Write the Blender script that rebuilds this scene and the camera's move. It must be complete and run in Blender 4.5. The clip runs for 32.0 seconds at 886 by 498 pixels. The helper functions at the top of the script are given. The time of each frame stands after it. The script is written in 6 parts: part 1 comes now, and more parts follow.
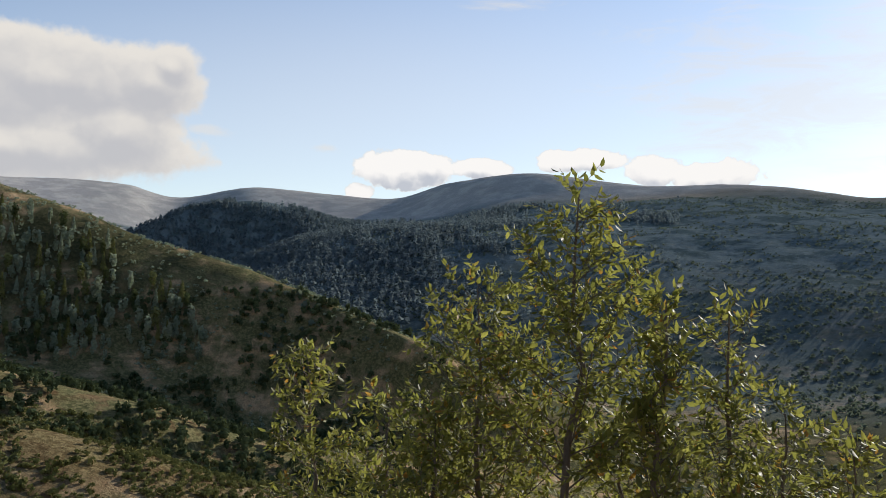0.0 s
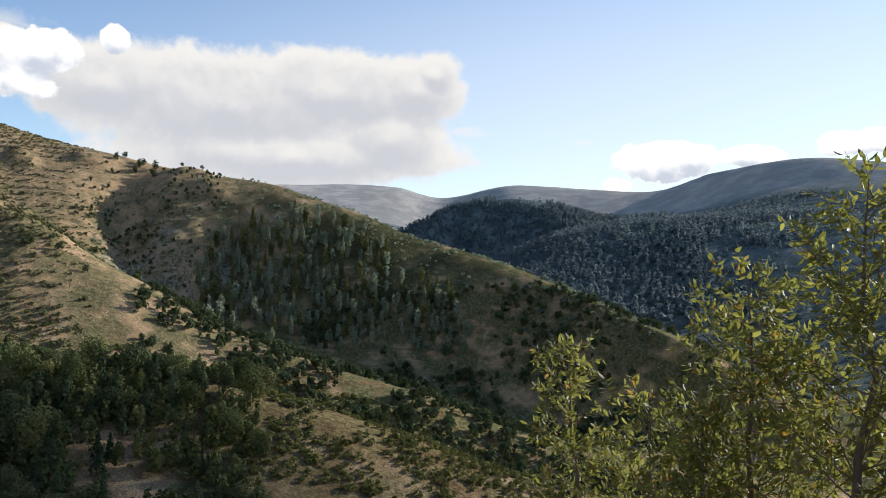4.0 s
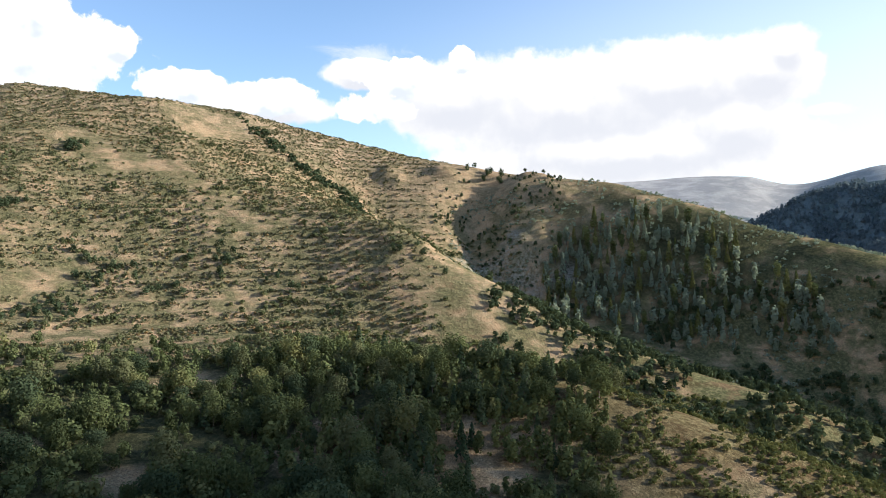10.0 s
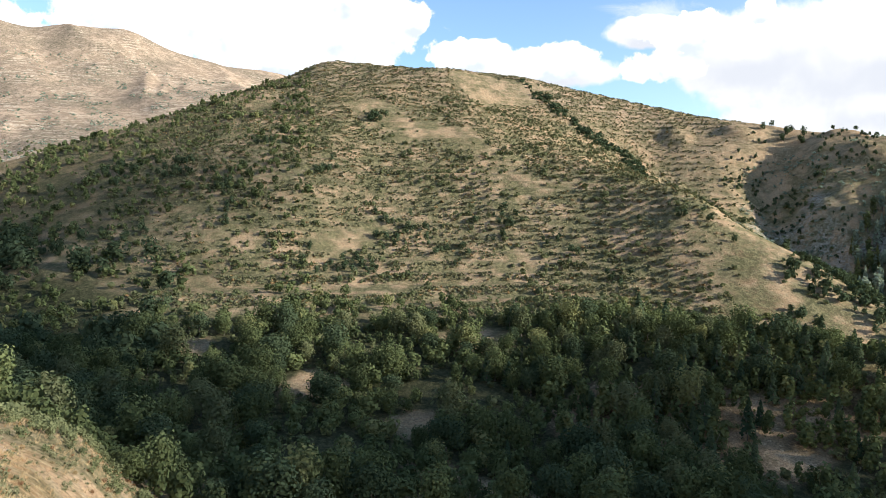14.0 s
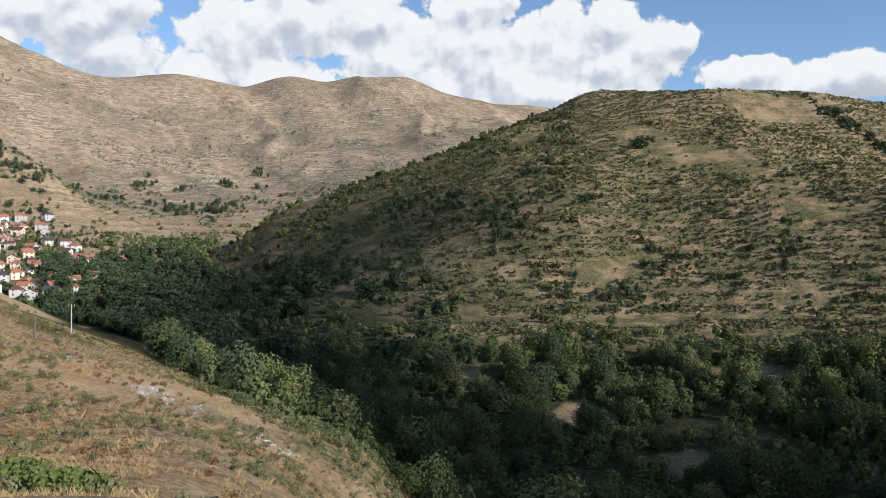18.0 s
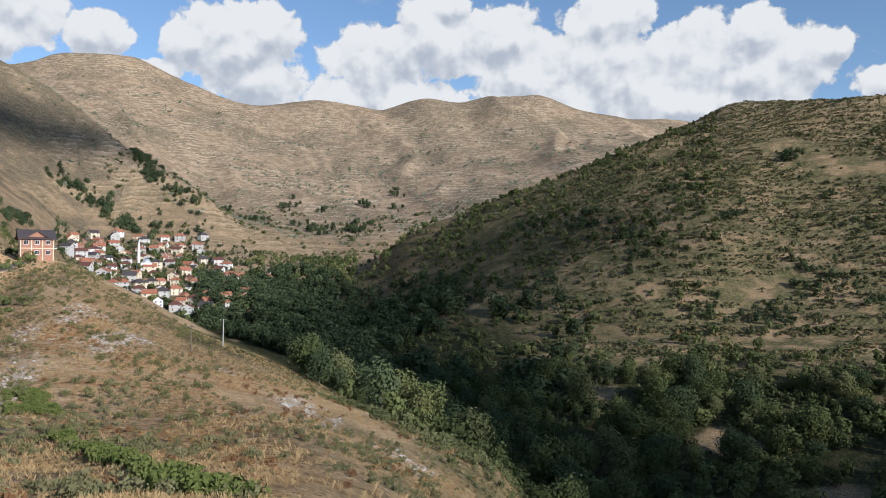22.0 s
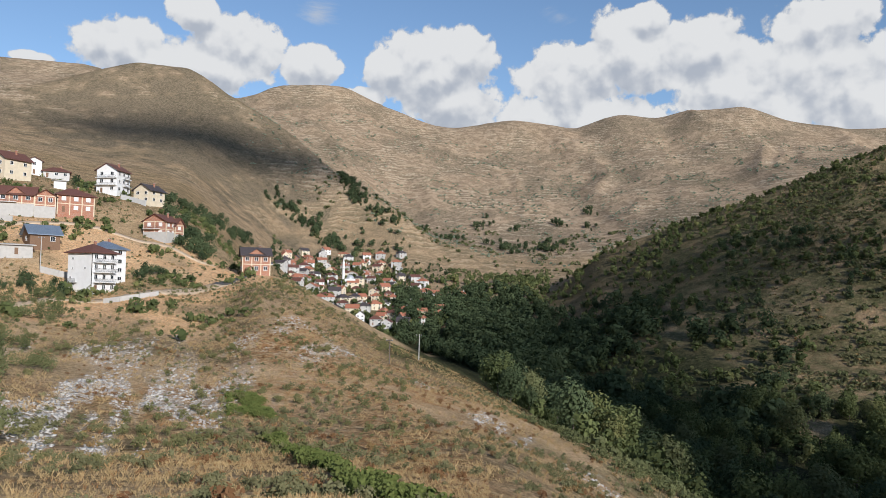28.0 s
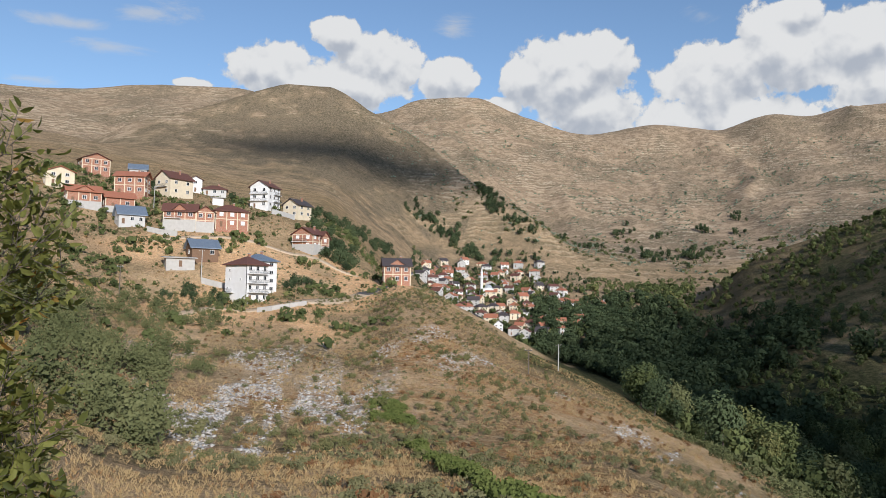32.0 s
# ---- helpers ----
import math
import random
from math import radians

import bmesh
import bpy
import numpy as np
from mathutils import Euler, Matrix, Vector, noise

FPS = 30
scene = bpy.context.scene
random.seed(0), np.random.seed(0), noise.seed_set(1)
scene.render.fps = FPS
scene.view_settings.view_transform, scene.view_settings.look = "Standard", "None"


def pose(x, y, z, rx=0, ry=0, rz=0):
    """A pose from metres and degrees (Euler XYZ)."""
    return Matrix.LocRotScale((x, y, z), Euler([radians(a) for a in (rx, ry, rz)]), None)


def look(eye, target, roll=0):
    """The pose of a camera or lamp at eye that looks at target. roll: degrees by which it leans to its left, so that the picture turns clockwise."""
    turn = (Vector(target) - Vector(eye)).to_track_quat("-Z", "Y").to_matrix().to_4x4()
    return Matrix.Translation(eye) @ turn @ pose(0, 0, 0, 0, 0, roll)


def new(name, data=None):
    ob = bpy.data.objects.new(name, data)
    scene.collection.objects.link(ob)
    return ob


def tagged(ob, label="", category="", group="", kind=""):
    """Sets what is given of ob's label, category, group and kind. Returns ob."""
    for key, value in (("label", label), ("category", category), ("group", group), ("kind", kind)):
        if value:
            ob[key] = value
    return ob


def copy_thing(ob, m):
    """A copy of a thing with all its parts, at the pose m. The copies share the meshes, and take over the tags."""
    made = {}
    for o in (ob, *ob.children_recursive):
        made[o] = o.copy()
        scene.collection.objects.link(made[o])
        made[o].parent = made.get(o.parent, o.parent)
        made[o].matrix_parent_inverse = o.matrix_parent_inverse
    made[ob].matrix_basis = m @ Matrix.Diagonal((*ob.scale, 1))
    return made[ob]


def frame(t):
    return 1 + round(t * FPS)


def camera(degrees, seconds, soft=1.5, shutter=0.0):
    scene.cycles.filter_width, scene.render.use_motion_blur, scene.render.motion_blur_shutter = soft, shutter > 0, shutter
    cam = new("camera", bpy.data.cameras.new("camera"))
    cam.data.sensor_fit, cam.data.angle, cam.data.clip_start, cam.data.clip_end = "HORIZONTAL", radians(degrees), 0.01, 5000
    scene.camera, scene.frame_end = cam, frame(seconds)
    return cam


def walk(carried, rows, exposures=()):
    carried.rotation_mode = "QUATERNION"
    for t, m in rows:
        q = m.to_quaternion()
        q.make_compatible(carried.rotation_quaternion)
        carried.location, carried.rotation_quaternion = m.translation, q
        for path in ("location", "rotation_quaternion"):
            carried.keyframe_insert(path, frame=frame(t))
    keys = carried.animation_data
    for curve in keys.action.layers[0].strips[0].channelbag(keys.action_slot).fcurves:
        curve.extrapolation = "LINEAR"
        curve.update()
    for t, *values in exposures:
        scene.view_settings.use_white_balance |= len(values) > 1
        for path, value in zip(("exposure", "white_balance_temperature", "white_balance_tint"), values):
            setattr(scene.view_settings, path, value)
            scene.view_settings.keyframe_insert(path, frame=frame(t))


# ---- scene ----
# The camera turns where it stands, at eye height above the edge of the road.
EYE = 1.7
cam = camera(59.11, 32.0, soft=0.6)
# seconds, bearing (degrees to the left of +y), pitch, roll
TURNS = [
    (0.0, -13.19, 1.98, -1.60),
    (0.5, -10.98, 1.80, -1.08),
    (1.0, -9.02, 1.72, -1.15),
    (1.5, -6.60, 1.57, -1.34),
    (2.0, -4.15, 1.38, -1.35),
    (2.5, -2.32, 1.33, -1.51),
    (3.0, -0.42, 1.25, -1.50),
    (3.5, 2.79, 1.22, -1.39),
    (5.5, 11.79, 1.11, -1.21),
    (6.0, 14.32, 1.07, -1.31),
    (6.5, 16.66, 1.03, -0.97),
    (7.0, 18.96, 0.92, -0.35),
    (7.5, 20.70, 0.82, 0.70),
    (8.0, 21.69, 0.83, 0.79),
    (8.5, 23.29, 0.83, 0.73),
    (9.0, 25.83, 0.88, 0.66),
    (9.5, 28.44, 0.89, 0.56),
    (10.0, 30.25, 0.92, 0.52),
    (10.5, 32.35, 0.77, 0.40),
    (11.0, 34.89, -0.12, 0.32),
    (11.5, 39.11, -0.92, 0.22),
    (12.0, 42.64, -1.43, -0.07),
    (12.5, 45.46, -1.61, -0.33),
    (13.0, 46.66, -1.60, -0.36),
    (13.5, 47.49, -1.62, -0.41),
    (14.0, 50.57, -1.69, -0.36),
    (14.5, 53.65, -1.41, -0.32),
    (16.5, 62.81, -0.23, -0.44),
    (17.0, 64.95, -0.02, -0.09),
    (17.5, 67.51, 0.23, 0.09),
    (18.0, 69.84, 0.47, 0.18),
    (18.5, 70.98, 0.92, 0.13),
    (19.0, 71.89, 1.27, 0.26),
    (19.5, 72.95, 1.57, 0.25),
    (20.0, 74.01, 1.73, 0.30),
    (20.5, 75.45, 1.75, 0.33),
    (21.0, 77.03, 1.79, 0.27),
    (21.5, 78.35, 1.82, 0.16),
    (22.0, 79.60, 1.83, 0.05),
    (22.5, 80.72, 1.84, -0.03),
    (23.0, 82.25, 1.86, -0.14),
    (23.5, 83.24, 1.88, -0.24),
    (24.0, 84.36, 1.96, -0.32),
    (24.5, 85.63, 2.03, -0.43),
    (26.5, 90.12, 2.71, -0.60),
    (27.0, 91.41, 2.92, -0.70),
    (27.5, 92.57, 3.04, -0.86),
    (28.0, 93.65, 3.10, -0.97),
    (28.5, 95.29, 3.19, -1.10),
    (29.0, 96.54, 3.17, -0.98),
    (29.5, 97.48, 3.24, -0.92),
    (30.0, 98.45, 3.45, -0.92),
    (30.5, 99.61, 3.51, -1.02),
    (31.0, 101.18, 3.61, -1.03),
    (31.5, 102.60, 3.64, -1.04),
    (32.0, 103.75, 3.63, -0.93),
]
# seconds, stops, white balance in kelvin, tint
EXPOSURES = [(0.0, 0.24, 6650, 11), (3.0, 0.40, 6500, 11), (6.0, 0.66, 6420, 11), (9.0, 0.88, 6420, 11), (13.5, 0.98, 6350, 10), (17.0, 0.36, 6200, 10), (19.5, 0.10, 6150, 10),
             (23.0, 0.04, 6150, 10), (26.0, -0.06, 6250, 10), (32.0, -0.06, 6350, 10)]
walk(cam, [(t, pose(0, 0, EYE) @ pose(0, 0, 0, 0, 0, yaw) @ pose(0, 0, 0, 90 + pitch) @ pose(0, 0, 0, 0, 0, -roll)) for t, yaw, pitch, roll in TURNS], EXPOSURES)


# ---- world and sun ----
SUN_BEARING, SUN_HEIGHT = -56.0, 20.5
SUN_WAY = Vector((-math.sin(radians(SUN_BEARING)) * math.cos(radians(SUN_HEIGHT)), math.cos(radians(SUN_BEARING)) * math.cos(radians(SUN_HEIGHT)), math.sin(radians(SUN_HEIGHT))))
sun = new("sun", bpy.data.lights.new("sun", "SUN"))
sun.data.energy, sun.data.angle, sun.data.color = 4.9, radians(0.53), (1.0, 0.96, 0.915)
sun.matrix_world = look(SUN_WAY * 100, (0, 0, 0))

# cumulus clouds: bearing, height, half width, half height in degrees
CLOUDS = [
    (116.6, 15.9, 3.4, 1.9), (111.7, 18.7, 1.7, 1.2), (108.3, 16.8, 3.7, 2.3), (104.1, 15.9, 2.1, 1.9), (111.2, 15.3, 6.1, 1.9), (94.9, 15.5, 4.1, 3.1), (92.5, 16.8, 2.6, 2.1), (97.6, 15.9, 1.8, 1.6), (93.3, 13.5, 3.4, 2.0),
    (99.5, 13.9, 1.6, 0.7), (122.0, 14.5, 1.7, 0.4), (83.8, 15.1, 3.9, 3.1), (79.7, 16.6, 4.3, 3.1), (79.3, 19.0, 2.0, 1.2), (75.1, 16.9, 3.0, 2.5), (83.0, 12.3, 6.6, 2.5), (72.7, 14.1, 5.1, 3.3), (67.7, 14.1, 5.3, 3.3),
    (67.5, 17.8, 3.6, 1.9), (62.2, 11.9, 7.7, 2.3), (60.9, 14.5, 5.7, 3.3), (57.7, 16.3, 2.2, 1.7), (54.9, 14.2, 3.3, 2.1), (52.4, 14.6, 0.9, 1.2), (48.2, 12.4, 3.1, 1.0), (43.0, 11.5, 4.0, 1.3), (58.1, 13.5, 6.5, 2.3),
    (53.4, 14.7, 2.0, 1.2), (49.0, 12.0, 3.1, 1.2), (43.2, 11.8, 3.9, 1.2), (33.4, 13.2, 3.0, 1.6), (28.7, 14.5, 1.0, 0.9), (35.0, 11.2, 2.9, 1.3), (-10.4, 7.7, 3.7, 1.3), (-6.9, 5.9, 1.0, 0.7), (-15.8, 7.9, 2.3, 0.9),
    (-23.5, 8.6, 3.4, 0.9), (-28.3, 7.9, 2.5, 1.2), (-32.1, 7.5, 3.5, 1.1),
]
# the broad anvil, softer, and clouds behind the camera
SOFT_CLOUDS = [
    (21.7, 11.1, 12.0, 3.9), (13.6, 12.4, 7.9, 3.0), (7.9, 12.7, 3.8, 2.6), (6.5, 13.9, 2.2, 1.6), (16.9, 7.7, 13.0, 2.5), (29.2, 11.6, 6.6, 2.9), (35.7, 13.5, 3.2, 1.2), (9.7, 9.0, 4.2, 2.9), (43.0, 11.0, 5.0, 1.2),
    (155.0, 19.0, 12.0, 6.0), (-160.0, 20.0, 16.0, 8.0), (-110.0, 24.0, 14.0, 5.0),
]
HAZE = [(-14.0, 9.0, 62.0, 20.0)]
WISPS = [
    (3.8, 9.8, 2.0, 0.4), (35.7, 14.6, 4.4, 1.2), (-4.4, 9.0, 1.1, 0.4), (3.8, 9.7, 2.3, 0.5), (-17.7, 19.4, 4.5, 0.7), (124.8, 18.9, 3.3, 1.0), (127.6, 16.4, 3.9, 0.7), (103.3, 19.4, 1.7, 0.9), (85.4, 19.7, 1.9, 0.9),
    (131.9, 13.7, 2.3, 0.5), (130.1, 17.5, 3.7, 0.6), (-38.0, 13.0, 14.0, 8.0),
]


class Nodes:
    """A short way to write a node tree."""

    def __init__(self, tree):
        self.tree = tree
        tree.nodes.clear()

    def add(self, kind, out=0, props=(), **inputs):
        n = self.tree.nodes.new(kind)
        for key, value in props:
            setattr(n, key, value)
        for key, value in inputs.items():
            socket = n.inputs[int(key[1:])] if key[0] == "i" and key[1:].isdigit() else n.inputs[key.replace("_", " ")]
            if hasattr(value, "is_output"):
                self.tree.links.new(value, socket)
            else:
                socket.default_value = value
        return n.outputs[out]

    def math(self, op, a, b=0.0, c=0.0, clamp=False):
        return self.add("ShaderNodeMath", 0, (("operation", op), ("use_clamp", clamp)), i0=a, i1=b, i2=c)

    def span(self, v, lo, hi, a=0.0, b=1.0):
        return self.add("ShaderNodeMapRange", 0, (("interpolation_type", "SMOOTHSTEP"),), Value=v, From_Min=lo, From_Max=hi, To_Min=a, To_Max=b)

    def mix(self, f, a, b, blend="MIX"):
        return self.add("ShaderNodeMix", 2, (("data_type", "RGBA"), ("blend_type", blend)), i0=f, i6=a, i7=b)

    def noise(self, vector, scale, detail=4.0, rough=0.55, distortion=0.0):
        return self.add("ShaderNodeTexNoise", 0, (), Vector=vector, Scale=scale, Detail=detail, Roughness=rough, Distortion=distortion)


def build_world():
    world = bpy.data.worlds.new("sky")
    scene.world = world
    world.use_nodes = True
    n = Nodes(world.node_tree)
    sky = n.add("ShaderNodeTexSky", 0, (("sky_type", "NISHITA"), ("sun_disc", False), ("sun_elevation", radians(SUN_HEIGHT)), ("sun_rotation", radians(-SUN_BEARING)),
                                        ("altitude", 1100.0), ("air_density", 1.0), ("dust_density", 0.35), ("ozone_density", 2.2)))
    way = n.add("ShaderNodeTexCoord", 0)
    split = n.tree.nodes.new("ShaderNodeSeparateXYZ")
    n.tree.links.new(way, split.inputs[0])
    x, y, z = split.outputs
    bearing = n.math("MULTIPLY", n.math("ARCTAN2", n.math("MULTIPLY", x, -1.0), y), 57.2958)
    height = n.math("MULTIPLY", n.math("ARCSINE", z), 57.2958)

    def fields(rows, lift=0.0):
        total = None
        for b, h, half_b, half_h in rows:
            u = n.math("DIVIDE", n.math("SUBTRACT", bearing, float(b)), half_b)
            v = n.math("DIVIDE", n.math("SUBTRACT", height, float(h) - lift), half_h)
            m = n.math("SUBTRACT", 1.0, n.math("SQRT", n.math("ADD", n.math("MULTIPLY", u, u), n.math("MULTIPLY", v, v))))
            total = m if total is None else n.math("SMOOTH_MAX", total, m, 0.08)
        return total

    def billow(offset):
        at_way = n.add("ShaderNodeVectorMath", 0, (("operation", "ADD"),), i0=way, i1=offset)
        bent = n.add("ShaderNodeVectorMath", 0, (("operation", "ADD"),), i0=at_way, i1=n.add(
            "ShaderNodeVectorMath", 0, (("operation", "SCALE"),), i0=n.add("ShaderNodeTexNoise", 1, (), Vector=at_way, Scale=34.0, Detail=5.0), Scale=0.028))
        big = n.noise(at_way, 13.0, 3.0, 0.5, 0.3)
        cell = n.add("ShaderNodeTexVoronoi", 0, (("feature", "SMOOTH_F1"),), Vector=bent, Scale=24.0, Detail=1.0, Smoothness=0.5)
        knob = n.add("ShaderNodeTexVoronoi", 0, (("feature", "SMOOTH_F1"),), Vector=bent, Scale=66.0, Detail=1.0, Smoothness=0.4)
        coarse = n.math("ADD", n.math("MULTIPLY", big, 1.3), n.math("ADD", n.math("MULTIPLY", cell, -0.55), n.math("MULTIPLY", knob, -0.22)))
        return coarse, n.math("MULTIPLY", n.noise(at_way, 70.0, 7.0, 0.62), 0.75)

    puff, wool = billow((0.0, 0.0, 0.0))
    toward, _ = billow((SUN_WAY.x * 0.010, SUN_WAY.y * 0.010, 0.015))
    edge = n.math("SUBTRACT", n.math("ADD", puff, wool), 0.66)
    hard = n.math("ADD", n.math("MULTIPLY", n.math("ADD", fields(CLOUDS), 0.20), 1.6), n.math("MULTIPLY", edge, 1.25))
    soft = n.math("ADD", n.math("MULTIPLY", n.math("ADD", fields(SOFT_CLOUDS), 0.14), 1.4), n.math("MULTIPLY", edge, 0.55))
    thin = n.math("ADD", fields(WISPS), n.math("MULTIPLY", n.math("SUBTRACT", n.noise(n.add("ShaderNodeMapping", 0, (), Vector=way, Scale=(1.0, 1.0, 4.0)), 9.0, 8.0, 0.65, 0.6), 0.5), 3.0))
    mask = n.math("MAXIMUM", n.math("MAXIMUM", n.span(hard, -0.06, 0.22), n.span(soft, -0.10, 0.30, 0.0, 0.97)), n.span(thin, 0.1, 1.1, 0.0, 0.50))
    # what faces the sun and the tops are white, the hollows and bases are grey; the anvil is smoother and creamier
    relief = n.math("SUBTRACT", puff, toward)
    rise_hard = n.math("SUBTRACT", fields(CLOUDS), fields(CLOUDS, 0.9))
    rise_soft = n.math("SUBTRACT", fields(SOFT_CLOUDS), fields(SOFT_CLOUDS, 0.9))
    shade_hard = n.math("ADD", n.math("MULTIPLY", relief, 1.15), n.math("ADD", n.math("MULTIPLY", rise_hard, 0.9), n.math("MULTIPLY", n.math("SUBTRACT", 0.4, n.math("MINIMUM", hard, 0.9)), 0.20)))
    shade_soft = n.math("ADD", n.math("MULTIPLY", relief, 0.20), n.math("ADD", n.math("MULTIPLY", rise_soft, 0.55), n.math("MULTIPLY", n.math("SUBTRACT", 0.36, n.math("MINIMUM", soft, 0.7)), 0.45)))
    bright = n.mix(n.span(shade_hard, -0.66, 0.22), (0.50, 0.54, 0.61, 1), (0.88, 0.88, 0.875, 1))
    cream = n.mix(n.span(shade_soft, -0.30, 0.20), (0.50, 0.51, 0.54, 1), (0.74, 0.72, 0.68, 1))
    tone = n.mix(n.span(hard, 0.0, 0.24), cream, bright)
    clear = n.add("ShaderNodeVectorMath", 0, (("operation", "SCALE"),), i0=sky, Scale=SKY_STRENGTH)
    clear = n.mix(n.span(fields(HAZE), 0.0, 0.9, 0.0, 0.46), clear, (0.70, 0.69, 0.66, 1))
    cloud = n.add("ShaderNodeVectorMath", 0, (("operation", "SCALE"),), i0=tone, Scale=CLOUD_STRENGTH)
    both = n.mix(mask, clear, cloud)
    back = n.add("ShaderNodeBackground", 0, (), Color=both, Strength=1.0)
    n.tree.links.new(back, n.tree.nodes.new("ShaderNodeOutputWorld").inputs[0])


SKY_STRENGTH, CLOUD_STRENGTH = 0.14, 0.90
build_world()


# ---- materials ----
MAT = {}


def material(name, build, rough=0.9, **more):
    """A Principled material whose colour (and bump) come from build(n), which returns colour, height or None, bump distance."""
    m = bpy.data.materials.new(name)
    m.use_nodes = True
    n = Nodes(m.node_tree)
    colour, height, depth = build(n)
    b = n.tree.nodes.new("ShaderNodeBsdfPrincipled")
    for key, value in (("Roughness", rough), *((k.replace("_", " "), v) for k, v in more.items())):
        if hasattr(value, "is_output"):
            n.tree.links.new(value, b.inputs[key])
        else:
            b.inputs[key].default_value = value
    if hasattr(colour, "is_output"):
        n.tree.links.new(colour, b.inputs["Base Color"])
    else:
        b.inputs["Base Color"].default_value = colour
    if height is not None:
        bump = n.add("ShaderNodeBump", 0, (), Strength=0.8, Distance=depth, Height=height)
        n.tree.links.new(bump, b.inputs["Normal"])
    n.tree.links.new(b.outputs[0], n.tree.nodes.new("ShaderNodeOutputMaterial").inputs[0])
    MAT[name] = m
    return m


def rgb(r, g, b):
    return (r, g, b, 1.0)


def attribute(n, key):
    return n.add("ShaderNodeAttribute", 2, (("attribute_name", key),))


def where(n):
    return n.add("ShaderNodeNewGeometry", 0)


def ground_look(n):
    p = where(n)
    flat = n.add("ShaderNodeMapping", 0, (), Vector=p, Scale=(0.016, 0.016, 0.14), Rotation=(0.10, 0.12, 0.0))
    flat_fine = n.add("ShaderNodeMapping", 0, (), Vector=p, Scale=(0.16, 0.16, 0.6), Rotation=(0.0, 0.16, 0.0))
    broad, mid, fine, grit = n.noise(p, 0.010, 5), n.noise(p, 0.07, 7, 0.62), n.noise(p, 0.55, 7, 0.68), n.noise(p, 5.0, 5, 0.72)
    bands = n.math("ADD", n.math("MULTIPLY", n.noise(flat, 1.0, 8, 0.70, 0.9), 0.6), n.math("MULTIPLY", n.noise(flat_fine, 1.0, 7, 0.72, 0.9), 0.4))
    patchy = n.span(n.noise(p, 0.022, 5, 0.6), 0.42, 0.60)
    z = n.tree.nodes.new("ShaderNodeSeparateXYZ")
    n.tree.links.new(p, z.inputs[0])
    # narrow paths trodden by livestock along the slopes
    wob = n.math("ADD", n.math("MULTIPLY", n.noise(p, 0.018, 4, 0.6), 30.0), n.math("MULTIPLY", n.noise(p, 0.13, 4, 0.7), 7.0))
    path = n.math("FRACT", n.math("DIVIDE", n.math("ADD", z.outputs[2], wob), 6.4))
    trodden = n.span(n.math("ADD", n.noise(p, 0.013, 4, 0.6), n.math("MULTIPLY", n.noise(p, 0.06, 5, 0.75), 0.8)), 0.86, 1.02)
    light_path = n.math("MULTIPLY", n.math("MULTIPLY", n.span(path, 0.0, 0.08), n.span(path, 0.34, 0.22)), trodden)
    dark_path = n.math("MULTIPLY", n.math("MULTIPLY", n.span(path, 0.34, 0.42), n.span(path, 0.75, 0.55)), trodden)
    dry = n.mix(n.span(mid, 0.40, 0.58), rgb(0.420, 0.280, 0.158), rgb(0.255, 0.182, 0.103))
    dry = n.mix(n.span(fine, 0.50, 0.60), dry, rgb(0.450, 0.325, 0.192))
    dry = n.mix(n.math("MULTIPLY", dark_path, 0.55), dry, rgb(0.105, 0.092, 0.050))
    dry = n.mix(n.math("MULTIPLY", light_path, 0.5), dry, rgb(0.40, 0.30, 0.185))
    dry = n.mix(n.math("MULTIPLY", n.span(bands, 0.53, 0.58, 0.0, 0.45), patchy), dry, rgb(0.40, 0.305, 0.190))
    dry = n.mix(n.math("MULTIPLY", n.span(bands, 0.475, 0.43, 0.0, 0.4), patchy), dry, rgb(0.150, 0.125, 0.070))
    pale = n.mix(n.span(mid, 0.40, 0.58), rgb(0.445, 0.330, 0.225), rgb(0.300, 0.218, 0.148))
    pale = n.mix(n.span(broad, 0.46, 0.60, 0.0, 0.5), pale, rgb(0.235, 0.185, 0.135))
    pale = n.mix(n.math("MULTIPLY", dark_path, 0.38), pale, rgb(0.170, 0.140, 0.092))
    pale = n.mix(n.math("MULTIPLY", light_path, 0.60), pale, rgb(0.62, 0.515, 0.375))
    pale = n.mix(n.span(n.math("ADD", n.noise(p, 0.30, 5, 0.75), n.math("MULTIPLY", broad, 0.25)), 0.70, 0.745, 0.0, 0.8), pale, rgb(0.095, 0.090, 0.052))
    dry = n.mix(attribute(n, "pale"), dry, pale)
    dry = n.mix(n.span(n.noise(p, 0.9, 5, 0.7), 0.62, 0.68, 0.0, 0.6), dry, rgb(0.10, 0.09, 0.045))
    heath = n.mix(n.span(fine, 0.42, 0.62), rgb(0.150, 0.118, 0.082), rgb(0.275, 0.215, 0.148))
    dry = n.mix(attribute(n, "heath"), dry, heath)
    speck = n.span(n.math("ADD", n.noise(p, 0.22, 5, 0.78), n.math("MULTIPLY", broad, 0.25)), 0.665, 0.71, 0.0, 0.6)
    dry = n.mix(n.math("MULTIPLY", speck, n.math("ADD", attribute(n, "pale"), attribute(n, "heath"), clamp=True)), dry, rgb(0.100, 0.090, 0.055))
    # farthest ridges, paled towards grey to paint haze into the colour
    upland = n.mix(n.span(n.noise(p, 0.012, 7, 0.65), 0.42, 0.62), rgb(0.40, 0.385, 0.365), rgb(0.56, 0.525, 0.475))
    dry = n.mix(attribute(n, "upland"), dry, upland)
    brown = n.mix(n.span(fine, 0.42, 0.60), rgb(0.090, 0.058, 0.029), rgb(0.165, 0.110, 0.056))
    dry = n.mix(attribute(n, "brown"), dry, brown)
